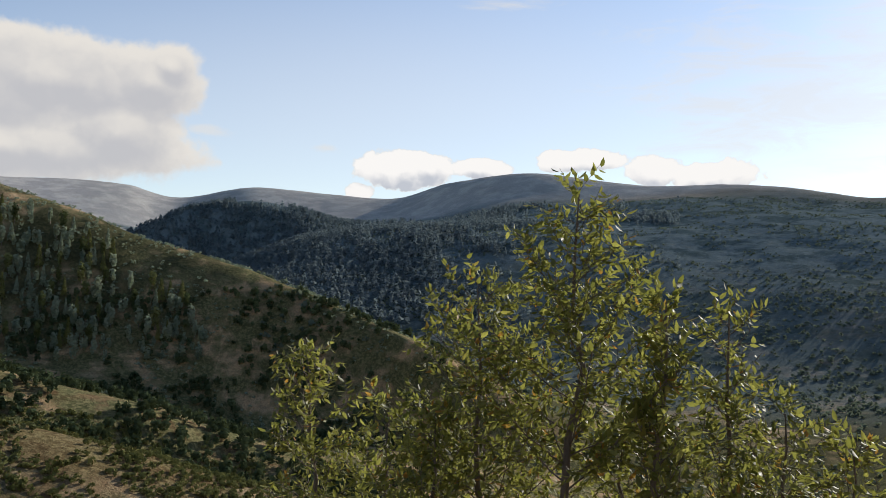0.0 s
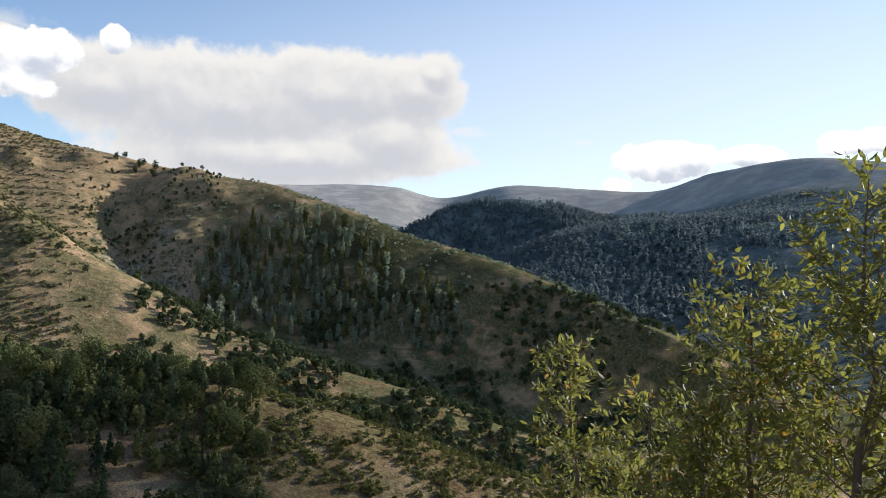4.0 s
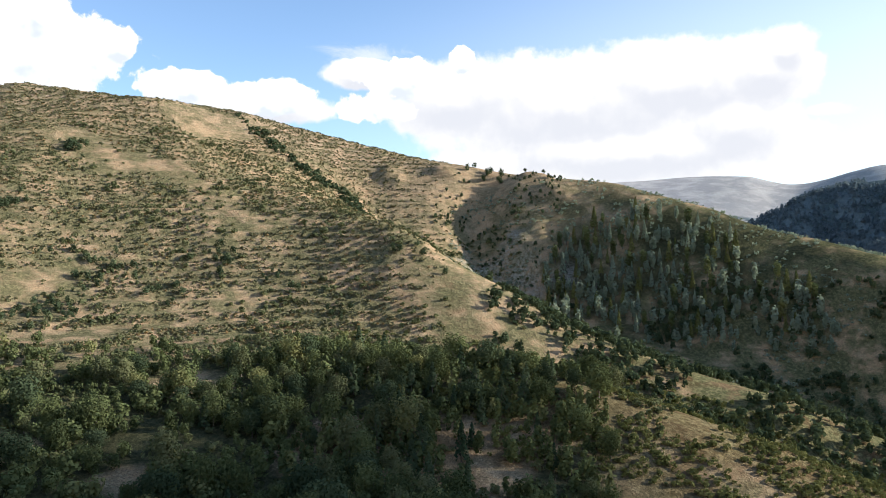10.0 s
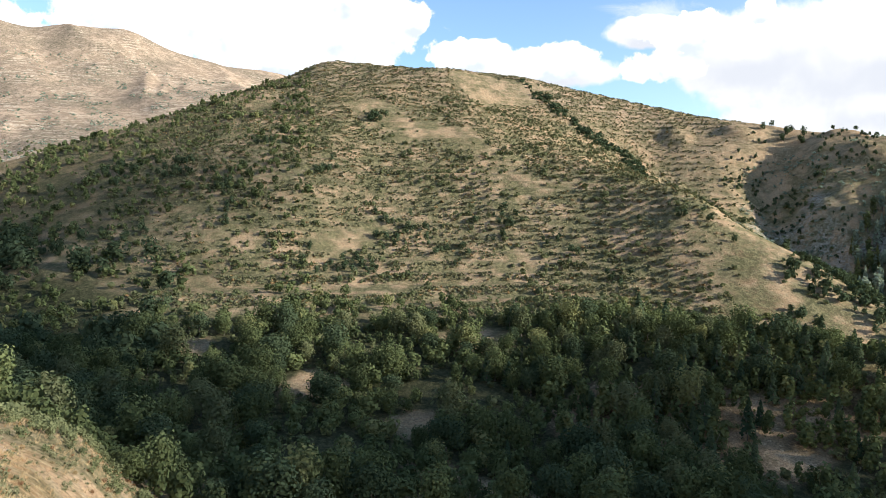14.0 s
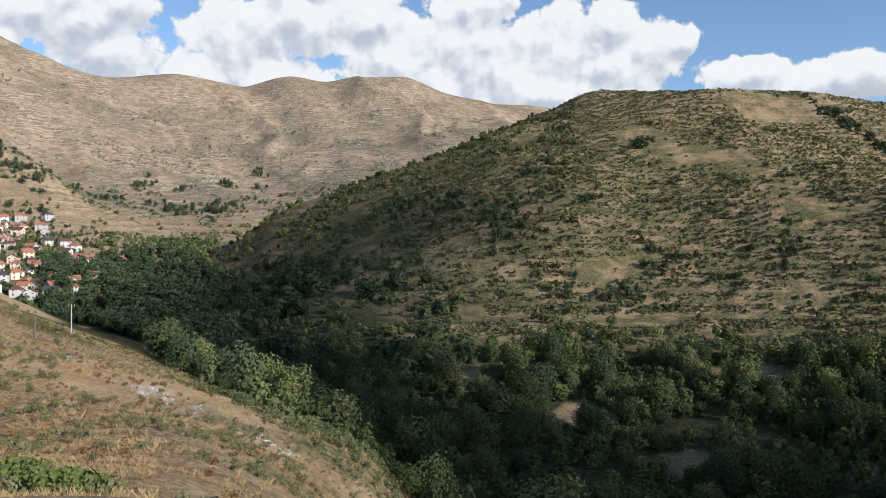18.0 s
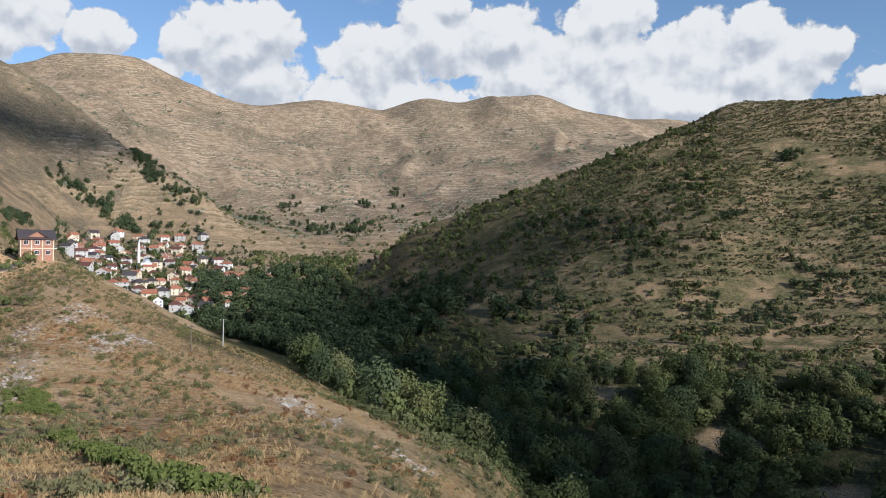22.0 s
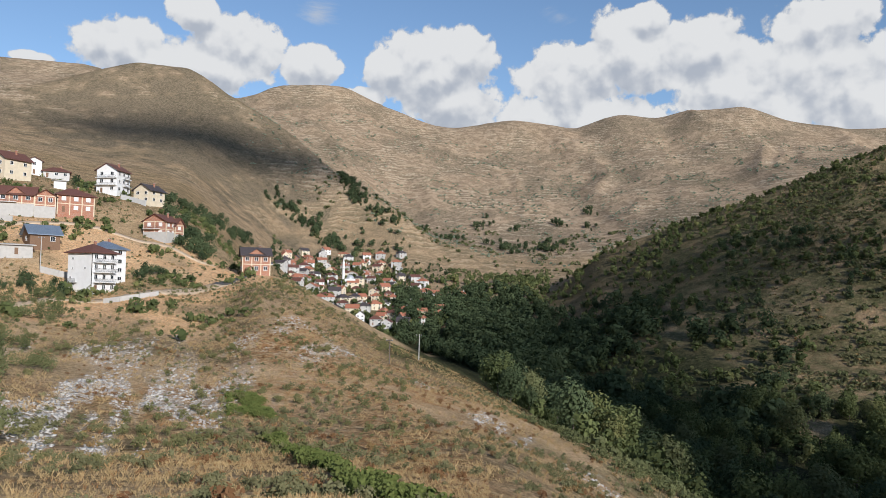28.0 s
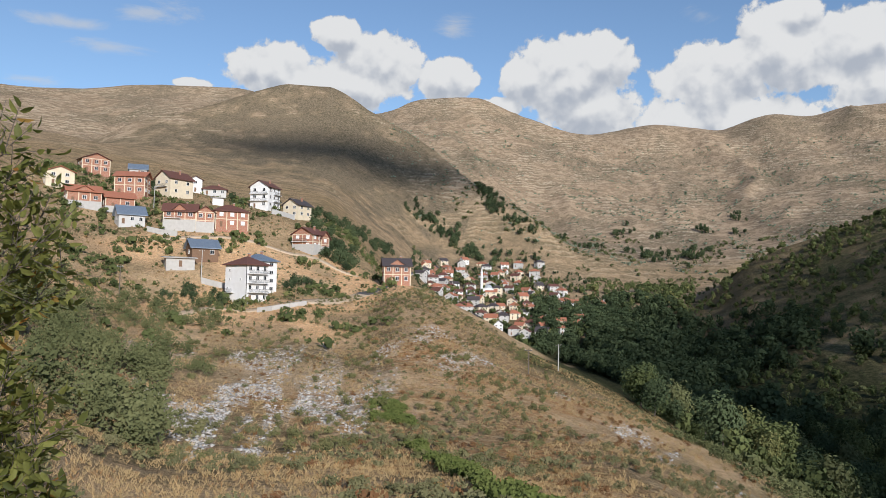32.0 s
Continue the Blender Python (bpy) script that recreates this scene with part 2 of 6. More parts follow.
    green = n.mix(n.span(fine, 0.42, 0.60), rgb(0.082, 0.086, 0.038), rgb(0.190, 0.170, 0.082))
    c = n.mix(n.math("MULTIPLY", attribute(n, "green"), n.span(n.math("ADD", mid, n.math("MULTIPLY", fine, 0.4)), 0.52, 0.80), clamp=True), dry, green)
    sand = n.mix(n.span(n.math("ADD", mid, n.math("MULTIPLY", fine, 0.6)), 0.62, 0.95), rgb(0.66, 0.46, 0.265), rgb(0.47, 0.325, 0.185))
    sand = n.mix(n.span(grit, 0.55, 0.68, 0.0, 0.6), sand, rgb(0.70, 0.60, 0.46))
    c = n.mix(n.math("MULTIPLY", attribute(n, "sand"), 0.7), c, sand)
    wood = n.mix(n.span(fine, 0.40, 0.62), rgb(0.045, 0.048, 0.024), rgb(0.100, 0.092, 0.045))
    c = n.mix(attribute(n, "wood"), c, wood)
    # far scrub ground, with the bluish haze of distance mixed into its colour
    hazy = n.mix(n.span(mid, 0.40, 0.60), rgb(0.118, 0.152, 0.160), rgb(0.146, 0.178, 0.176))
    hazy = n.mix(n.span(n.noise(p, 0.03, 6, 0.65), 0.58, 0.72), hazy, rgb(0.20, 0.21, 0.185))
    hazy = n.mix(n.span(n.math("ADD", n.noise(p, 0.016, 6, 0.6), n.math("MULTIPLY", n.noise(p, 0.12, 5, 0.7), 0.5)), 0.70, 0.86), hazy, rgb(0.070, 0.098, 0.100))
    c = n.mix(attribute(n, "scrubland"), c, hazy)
    rust = n.mix(n.span(fine, 0.42, 0.60), rgb(0.42, 0.225, 0.100), rgb(0.54, 0.36, 0.185))
    c = n.mix(n.math("MULTIPLY", attribute(n, "rust"), n.span(mid, 0.3, 0.6), clamp=True), c, rust)
    soil = n.mix(n.span(fine, 0.42, 0.60), rgb(0.80, 0.51, 0.285), rgb(0.68, 0.40, 0.205))
    soil = n.mix(n.span(grit, 0.55, 0.7, 0.0, 0.6), soil, rgb(0.86, 0.66, 0.45))
    c = n.mix(n.math("MULTIPLY", attribute(n, "soil"), n.span(n.math("ADD", mid, n.math("MULTIPLY", fine, 0.5)), 0.60, 0.80, 0.75, 1.0)), c, soil)
    stone = n.mix(n.span(grit, 0.40, 0.60), rgb(0.44, 0.405, 0.37), rgb(0.74, 0.70, 0.645))
    c = n.mix(n.math("MULTIPLY", attribute(n, "scree"), n.span(n.math("ADD", fine, n.math("MULTIPLY", grit, 0.5)), 0.66, 0.82), clamp=True), c, stone)
    tuft = n.noise(p, 1.7, 4, 0.75)
    far_off = n.math("SUBTRACT", 1.0, n.math("MULTIPLY", n.math("ADD", attribute(n, "pale"), n.math("MULTIPLY", attribute(n, "sand"), 0.6), clamp=True), 0.75))
    c = n.mix(n.math("MULTIPLY", n.span(tuft, 0.535, 0.575, 0.0, 0.62), far_off), c, n.mix(0.8, c, rgb(0.055, 0.055, 0.026)))
    c = n.mix(n.span(tuft, 0.45, 0.41, 0.0, 0.42), c, n.mix(0.6, c, n.mix(1.0, c, rgb(1.9, 1.9, 1.8), "MULTIPLY")))
    c = n.mix(n.span(grit, 0.54, 0.40, 0.0, 0.3), c, n.mix(0.6, c, rgb(0.02, 0.02, 0.012)))
    h = n.math("ADD", fine, n.math("ADD", n.math("MULTIPLY", n.noise(p, 0.16, 7, 0.66), 1.5), n.math("MULTIPLY", grit, 0.25)))
    return c, h, 0.75


def foliage(name, dark, light, odd=None, thru=0.17):
    """Matt leaves that let part of the light through; each clump and each plant has its own tone."""
    m = bpy.data.materials.new(name)
    m.use_nodes = True
    n = Nodes(m.node_tree)
    rand, island = n.add("ShaderNodeObjectInfo", 5), n.add("ShaderNodeNewGeometry", 8)
    patch = n.noise(where(n), 0.09, 3)
    plant = n.math("FRACT", n.math("ADD", rand, attribute(n, "tone")))
    f = n.math("ADD", n.math("ADD", n.math("MULTIPLY", plant, 0.55), n.math("MULTIPLY", island, 0.25)), n.math("SUBTRACT", n.math("MULTIPLY", patch, 0.8), 0.30), clamp=True)
    c = n.mix(f, dark, light)
    if odd:
        c = n.mix(n.span(n.math("ADD", plant, n.math("MULTIPLY", patch, 0.4)), 1.08, 1.16), c, odd)
    matt = n.add("ShaderNodeBsdfDiffuse", 0, (), Color=c, Roughness=0.6)
    through_leaf = n.add("ShaderNodeBsdfTranslucent", 0, (), Color=n.mix(0.25, c, rgb(0.16, 0.16, 0.03)))
    both = n.add("ShaderNodeMixShader", 0, (), i0=thru, i1=matt, i2=through_leaf)
    n.tree.links.new(both, n.tree.nodes.new("ShaderNodeOutputMaterial").inputs[0])
    MAT[name] = m


material("ground", ground_look, 1.0, Specular_IOR_Level=0.0)
material("gravel", lambda n: (n.mix(n.noise(where(n), 30, 5), rgb(0.2, 0.18, 0.15), rgb(0.42, 0.38, 0.33)), n.noise(where(n), 40, 4), 0.02), 0.95)
foliage("leaf", rgb(0.034, 0.050, 0.022), rgb(0.195, 0.220, 0.086), rgb(0.215, 0.215, 0.085))
foliage("leaf_yellow", rgb(0.095, 0.108, 0.036), rgb(0.225, 0.220, 0.080))
foliage("leaf_olive", rgb(0.085, 0.100, 0.045), rgb(0.200, 0.205, 0.095))
# grey-green leaves, raised in colour to stand in for haze over the spur
foliage("leaf_grey", rgb(0.200, 0.255, 0.185), rgb(0.380, 0.430, 0.310), thru=0.45)
foliage("leaf_fresh", rgb(0.085, 0.115, 0.032), rgb(0.190, 0.215, 0.070))
foliage("leaf_dark", rgb(0.030, 0.047, 0.025), rgb(0.118, 0.150, 0.074))
foliage("needle", rgb(0.032, 0.055, 0.030), rgb(0.070, 0.100, 0.050))
# distant conifers, coloured pale blue-grey to stand in for haze
foliage("hazed_needle", rgb(0.140, 0.185, 0.215), rgb(0.155, 0.200, 0.228), thru=0.5)
foliage("scrub", rgb(0.100, 0.104, 0.052), rgb(0.270, 0.250, 0.130), rgb(0.290, 0.190, 0.085))
foliage("rust_scrub", rgb(0.170, 0.085, 0.045), rgb(0.270, 0.155, 0.075))
material("bark", lambda n: (n.mix(n.noise(where(n), 9, 5), rgb(0.09, 0.07, 0.055), rgb(0.20, 0.16, 0.13)), n.noise(where(n), 24, 4), 0.01), 0.9)
# distant scrub leaves, lightened so that haze is part of their colour
foliage("hazed_leaf", rgb(0.095, 0.130, 0.105), rgb(0.165, 0.200, 0.150), thru=0.35)
foliage("grass_tuft", rgb(0.380, 0.265, 0.130), rgb(0.560, 0.410, 0.215), rgb(0.360, 0.190, 0.080))
foliage("green_scrub", rgb(0.115, 0.118, 0.052), rgb(0.230, 0.215, 0.098))
material("rock", lambda n: (n.mix(n.noise(where(n), 3, 6, 0.65), rgb(0.33, 0.305, 0.275), rgb(0.64, 0.60, 0.55)), n.noise(where(n), 8, 5, 0.65), 0.08), 0.9)
material("plaster_white", lambda n: (n.mix(n.span(n.noise(where(n), 0.7, 5), 0.35, 0.7, 0.0, 0.35), rgb(0.76, 0.75, 0.73), rgb(0.60, 0.58, 0.55)), n.noise(where(n), 20, 3), 0.004), 0.85)
material("plaster_cream", lambda n: (n.mix(n.span(n.noise(where(n), 0.8, 5), 0.35, 0.7, 0.0, 0.5), rgb(0.70, 0.60, 0.44), rgb(0.55, 0.46, 0.34)), n.noise(where(n), 20, 3), 0.004), 0.85)
material("plaster_grey", lambda n: (n.mix(n.noise(where(n), 0.8, 6), rgb(0.46, 0.45, 0.43), rgb(0.60, 0.58, 0.55)), n.noise(where(n), 20, 3), 0.004), 0.9)
material("concrete", lambda n: (n.mix(n.noise(where(n), 1.2, 6), rgb(0.36, 0.345, 0.32), rgb(0.54, 0.52, 0.49)), n.noise(where(n), 14, 4), 0.01), 0.9)


def brick_look(n):
    p = where(n)
    v = n.add("ShaderNodeMapping", 0, (), Vector=p, Rotation=(radians(90), 0, radians(20)))
    b = n.add("ShaderNodeTexBrick", 0, (), Vector=v, Color1=rgb(0.33, 0.12, 0.07), Color2=rgb(0.42, 0.18, 0.105), Mortar=rgb(0.36, 0.28, 0.22), Scale=1.0, Mortar_Size=0.02, Brick_Width=0.25, Row_Height=0.2)
    return n.mix(n.span(n.noise(p, 0.9, 5), 0.35, 0.7, 0.0, 0.5), b, rgb(0.36, 0.15, 0.09)), n.noise(p, 12, 4), 0.01


def tile_look(dark, light):
    def build(n):
        p = where(n)
        rows = n.add("ShaderNodeTexWave", 0, (("bands_direction", "Z"), ("wave_profile", "SAW")), Vector=p, Scale=1.2, Distortion=0.6, Detail=2.0, Detail_Scale=4.0)
        return n.mix(n.math("ADD", n.math("MULTIPLY", n.noise(p, 2.0, 6, 0.65), 0.8), n.math("MULTIPLY", rows, 0.2)), dark, light), rows, 0.04
    return build


material("brick", brick_look, 0.9)
material("roof_brown", tile_look(rgb(0.075, 0.030, 0.022), rgb(0.20, 0.085, 0.06)), 0.75)
material("roof_red", tile_look(rgb(0.26, 0.085, 0.045), rgb(0.48, 0.20, 0.12)), 0.8)
material("roof_dark", tile_look(rgb(0.035, 0.030, 0.032), rgb(0.10, 0.08, 0.08)), 0.7)
material("roof_metal", lambda n: (n.mix(n.noise(where(n), 1.0, 5), rgb(0.16, 0.21, 0.28), rgb(0.28, 0.33, 0.39)), n.add("ShaderNodeTexWave", 0, (), Vector=where(n), Scale=2.0), 0.03), 0.45, Metallic=0.4)
material("window_glass", lambda n: (rgb(0.02, 0.025, 0.03), None, 0), 0.08)
material("frame_white", lambda n: (n.mix(n.noise(where(n), 3, 3), rgb(0.74, 0.73, 0.71), rgb(0.82, 0.81, 0.79)), None, 0), 0.5)
material("wood_brown", lambda n: (n.mix(n.noise(where(n), 4, 5), rgb(0.12, 0.065, 0.035), rgb(0.24, 0.14, 0.08)), n.noise(where(n), 20, 3), 0.005), 0.7)
material("rail_dark", lambda n: (n.mix(n.noise(where(n), 6, 4), rgb(0.05, 0.05, 0.055), rgb(0.10, 0.095, 0.09)), None, 0), 0.5, Metallic=0.6)
material("dirt_road", lambda n: (n.mix(n.noise(where(n), 0.8, 6, 0.65), rgb(0.44, 0.33, 0.225), rgb(0.62, 0.475, 0.33)), n.noise(where(n), 4, 5), 0.06), 0.95)
material("asphalt", lambda n: (n.mix(n.noise(where(n), 0.9, 6, 0.65), rgb(0.06, 0.058, 0.055), rgb(0.14, 0.13, 0.12)), n.noise(where(n), 9, 5), 0.02), 0.9)
material("lead", lambda n: (n.mix(n.noise(where(n), 1.5, 4), rgb(0.36, 0.38, 0.40), rgb(0.50, 0.52, 0.54)), None, 0), 0.5, Metallic=0.3)
material("cloud", lambda n: (n.mix(n.noise(where(n), 0.01, 5), rgb(0.80, 0.80, 0.82), rgb(0.9, 0.9, 0.9)), None, 0), 1.0)


def near_leaf_look(name, dark, light, odd):
    """Thin leaves: part of the light comes through."""
    m = bpy.data.materials.new(name)
    m.use_nodes = True
    n = Nodes(m.node_tree)
    island, rand = n.add("ShaderNodeNewGeometry", 8), n.add("ShaderNodeObjectInfo", 5)
    f = n.math("FRACT", n.math("ADD", island, rand))
    c = n.mix(f, dark, light)
    c = n.mix(n.span(f, 0.955, 0.985), c, odd)
    c = n.mix(n.span(n.noise(where(n), 60, 4), 0.4, 0.7, 0.0, 0.3), c, rgb(0.10, 0.08, 0.03))
    gloss = n.add("ShaderNodeBsdfPrincipled", 0, (), Base_Color=c, Roughness=0.55, Specular_IOR_Level=0.35)
    thru = n.add("ShaderNodeBsdfTranslucent", 0, (), Color=n.mix(0.35, c, rgb(0.30, 0.30, 0.04)))
    both = n.add("ShaderNodeMixShader", 0, (), i0=0.52, i1=gloss, i2=thru)
    n.tree.links.new(both, n.tree.nodes.new("ShaderNodeOutputMaterial").inputs[0])
    MAT[name] = m


near_leaf_look("tree_leaf", rgb(0.090, 0.110, 0.028), rgb(0.34, 0.34, 0.092), rgb(0.42, 0.18, 0.04))
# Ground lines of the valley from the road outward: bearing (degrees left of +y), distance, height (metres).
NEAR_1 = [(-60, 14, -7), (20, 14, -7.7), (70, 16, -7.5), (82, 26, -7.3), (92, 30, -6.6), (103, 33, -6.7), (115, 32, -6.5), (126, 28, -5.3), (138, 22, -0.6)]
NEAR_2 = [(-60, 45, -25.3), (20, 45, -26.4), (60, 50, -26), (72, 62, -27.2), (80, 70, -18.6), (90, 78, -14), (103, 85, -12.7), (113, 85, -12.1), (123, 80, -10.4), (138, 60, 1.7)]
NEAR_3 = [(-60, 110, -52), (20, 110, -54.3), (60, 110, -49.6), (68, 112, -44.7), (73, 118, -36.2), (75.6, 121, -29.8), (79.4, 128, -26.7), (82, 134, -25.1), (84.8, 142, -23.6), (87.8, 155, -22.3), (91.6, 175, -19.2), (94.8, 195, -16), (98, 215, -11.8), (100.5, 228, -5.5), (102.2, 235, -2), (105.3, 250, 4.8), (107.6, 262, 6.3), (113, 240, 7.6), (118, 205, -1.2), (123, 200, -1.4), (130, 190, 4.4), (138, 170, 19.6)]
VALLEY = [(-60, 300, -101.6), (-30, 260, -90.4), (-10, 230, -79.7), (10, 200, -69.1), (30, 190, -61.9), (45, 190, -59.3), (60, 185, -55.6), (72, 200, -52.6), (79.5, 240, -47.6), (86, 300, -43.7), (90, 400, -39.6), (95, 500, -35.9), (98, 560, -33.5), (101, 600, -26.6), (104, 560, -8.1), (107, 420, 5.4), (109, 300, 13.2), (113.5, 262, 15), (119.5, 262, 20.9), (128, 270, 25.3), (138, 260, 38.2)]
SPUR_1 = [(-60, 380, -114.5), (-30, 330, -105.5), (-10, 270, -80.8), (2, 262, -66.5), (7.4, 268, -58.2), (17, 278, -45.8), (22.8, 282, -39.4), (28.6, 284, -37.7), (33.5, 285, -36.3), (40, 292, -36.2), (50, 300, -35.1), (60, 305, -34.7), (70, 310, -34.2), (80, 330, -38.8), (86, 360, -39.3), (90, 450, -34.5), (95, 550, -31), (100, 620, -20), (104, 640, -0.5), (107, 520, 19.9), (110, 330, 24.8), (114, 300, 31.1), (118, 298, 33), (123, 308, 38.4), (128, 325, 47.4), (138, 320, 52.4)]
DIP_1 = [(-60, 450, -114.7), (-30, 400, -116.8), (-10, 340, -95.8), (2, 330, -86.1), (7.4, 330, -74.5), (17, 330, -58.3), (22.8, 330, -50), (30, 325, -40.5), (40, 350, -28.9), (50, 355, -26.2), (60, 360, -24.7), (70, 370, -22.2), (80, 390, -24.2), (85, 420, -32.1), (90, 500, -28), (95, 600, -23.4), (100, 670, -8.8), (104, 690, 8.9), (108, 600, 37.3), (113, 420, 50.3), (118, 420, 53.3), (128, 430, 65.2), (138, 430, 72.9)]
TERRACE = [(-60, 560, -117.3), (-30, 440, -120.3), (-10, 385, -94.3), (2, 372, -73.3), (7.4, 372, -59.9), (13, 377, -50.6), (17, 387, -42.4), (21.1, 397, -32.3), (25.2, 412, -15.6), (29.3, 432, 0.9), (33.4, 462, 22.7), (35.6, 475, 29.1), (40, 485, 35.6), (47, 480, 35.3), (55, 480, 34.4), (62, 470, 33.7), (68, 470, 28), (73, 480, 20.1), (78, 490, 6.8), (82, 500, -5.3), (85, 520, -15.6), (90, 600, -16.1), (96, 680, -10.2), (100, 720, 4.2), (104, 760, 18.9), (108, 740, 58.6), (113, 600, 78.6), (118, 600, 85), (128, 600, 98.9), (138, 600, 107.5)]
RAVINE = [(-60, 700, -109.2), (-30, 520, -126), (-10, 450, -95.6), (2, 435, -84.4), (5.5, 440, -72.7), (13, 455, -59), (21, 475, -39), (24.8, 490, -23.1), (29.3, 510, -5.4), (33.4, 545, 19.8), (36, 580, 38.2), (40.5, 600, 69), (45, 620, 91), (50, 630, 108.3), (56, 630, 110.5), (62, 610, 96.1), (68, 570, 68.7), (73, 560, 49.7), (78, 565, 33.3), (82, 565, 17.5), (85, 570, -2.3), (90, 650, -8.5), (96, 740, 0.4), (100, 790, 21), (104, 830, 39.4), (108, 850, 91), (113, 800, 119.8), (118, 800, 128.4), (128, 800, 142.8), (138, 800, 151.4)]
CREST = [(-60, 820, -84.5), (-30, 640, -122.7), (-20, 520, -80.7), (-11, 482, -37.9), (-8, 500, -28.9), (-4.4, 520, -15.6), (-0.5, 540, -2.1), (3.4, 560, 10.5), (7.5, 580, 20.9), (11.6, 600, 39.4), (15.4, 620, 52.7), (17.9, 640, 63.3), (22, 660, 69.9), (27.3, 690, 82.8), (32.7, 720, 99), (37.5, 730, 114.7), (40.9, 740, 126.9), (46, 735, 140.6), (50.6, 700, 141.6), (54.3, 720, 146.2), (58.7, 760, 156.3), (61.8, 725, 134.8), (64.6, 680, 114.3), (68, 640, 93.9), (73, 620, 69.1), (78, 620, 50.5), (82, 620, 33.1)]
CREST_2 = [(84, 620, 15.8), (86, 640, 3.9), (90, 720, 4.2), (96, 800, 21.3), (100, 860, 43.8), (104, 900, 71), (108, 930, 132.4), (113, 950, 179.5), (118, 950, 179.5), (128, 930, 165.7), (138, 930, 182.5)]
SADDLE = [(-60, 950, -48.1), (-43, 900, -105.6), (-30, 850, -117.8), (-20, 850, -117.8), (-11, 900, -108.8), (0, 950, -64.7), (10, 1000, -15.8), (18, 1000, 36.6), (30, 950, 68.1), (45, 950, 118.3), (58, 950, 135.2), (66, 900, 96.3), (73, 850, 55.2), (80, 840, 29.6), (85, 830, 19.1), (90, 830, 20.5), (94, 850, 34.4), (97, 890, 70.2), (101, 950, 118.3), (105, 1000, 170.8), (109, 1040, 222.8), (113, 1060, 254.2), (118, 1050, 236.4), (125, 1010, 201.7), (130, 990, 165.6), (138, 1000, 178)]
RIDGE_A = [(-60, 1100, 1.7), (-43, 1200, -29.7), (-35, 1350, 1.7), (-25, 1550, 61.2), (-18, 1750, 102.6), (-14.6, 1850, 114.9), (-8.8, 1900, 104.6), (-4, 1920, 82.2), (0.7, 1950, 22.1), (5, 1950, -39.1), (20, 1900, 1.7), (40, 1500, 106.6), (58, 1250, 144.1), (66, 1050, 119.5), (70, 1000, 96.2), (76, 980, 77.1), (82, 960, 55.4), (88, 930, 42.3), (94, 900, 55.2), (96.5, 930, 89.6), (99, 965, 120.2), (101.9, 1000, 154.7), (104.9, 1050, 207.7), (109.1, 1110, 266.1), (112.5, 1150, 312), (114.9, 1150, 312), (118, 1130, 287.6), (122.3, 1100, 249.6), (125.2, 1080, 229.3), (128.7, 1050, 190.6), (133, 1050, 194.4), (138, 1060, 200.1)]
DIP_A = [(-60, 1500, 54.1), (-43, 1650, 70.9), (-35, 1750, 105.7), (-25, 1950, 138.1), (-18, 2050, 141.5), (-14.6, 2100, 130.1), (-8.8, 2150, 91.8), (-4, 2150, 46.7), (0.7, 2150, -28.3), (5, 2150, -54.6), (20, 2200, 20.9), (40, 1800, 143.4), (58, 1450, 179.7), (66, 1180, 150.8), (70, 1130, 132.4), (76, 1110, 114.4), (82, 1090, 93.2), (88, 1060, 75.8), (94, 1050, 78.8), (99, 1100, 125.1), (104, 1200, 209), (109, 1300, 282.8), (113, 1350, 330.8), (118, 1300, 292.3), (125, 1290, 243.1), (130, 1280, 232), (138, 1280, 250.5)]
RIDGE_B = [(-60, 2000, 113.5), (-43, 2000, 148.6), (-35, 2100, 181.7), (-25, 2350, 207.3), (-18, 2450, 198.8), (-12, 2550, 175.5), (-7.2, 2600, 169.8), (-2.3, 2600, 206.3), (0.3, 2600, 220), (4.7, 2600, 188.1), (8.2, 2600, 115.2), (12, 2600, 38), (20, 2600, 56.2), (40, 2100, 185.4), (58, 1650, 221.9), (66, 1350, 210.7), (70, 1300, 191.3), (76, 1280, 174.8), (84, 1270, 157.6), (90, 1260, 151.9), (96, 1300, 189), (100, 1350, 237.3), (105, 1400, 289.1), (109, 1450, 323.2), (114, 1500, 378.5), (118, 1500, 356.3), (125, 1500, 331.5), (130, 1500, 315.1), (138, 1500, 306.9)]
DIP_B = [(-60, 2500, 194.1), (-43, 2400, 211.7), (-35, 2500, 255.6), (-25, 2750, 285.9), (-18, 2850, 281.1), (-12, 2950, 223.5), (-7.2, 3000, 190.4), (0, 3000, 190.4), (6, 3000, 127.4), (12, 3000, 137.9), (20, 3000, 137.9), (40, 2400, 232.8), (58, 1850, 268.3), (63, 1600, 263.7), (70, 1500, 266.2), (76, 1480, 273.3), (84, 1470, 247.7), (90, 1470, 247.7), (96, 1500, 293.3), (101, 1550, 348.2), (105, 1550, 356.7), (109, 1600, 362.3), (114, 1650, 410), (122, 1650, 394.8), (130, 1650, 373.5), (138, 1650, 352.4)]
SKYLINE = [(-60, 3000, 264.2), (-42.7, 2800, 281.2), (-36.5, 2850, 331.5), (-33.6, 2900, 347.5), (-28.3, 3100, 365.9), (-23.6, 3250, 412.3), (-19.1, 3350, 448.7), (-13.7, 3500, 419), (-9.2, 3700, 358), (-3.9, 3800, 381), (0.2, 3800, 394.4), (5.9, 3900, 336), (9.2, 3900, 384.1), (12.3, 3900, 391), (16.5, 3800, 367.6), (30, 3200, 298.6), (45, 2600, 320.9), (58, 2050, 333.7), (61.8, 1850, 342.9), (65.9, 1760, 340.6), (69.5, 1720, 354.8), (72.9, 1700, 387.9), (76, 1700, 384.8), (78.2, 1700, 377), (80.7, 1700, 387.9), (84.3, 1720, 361)]
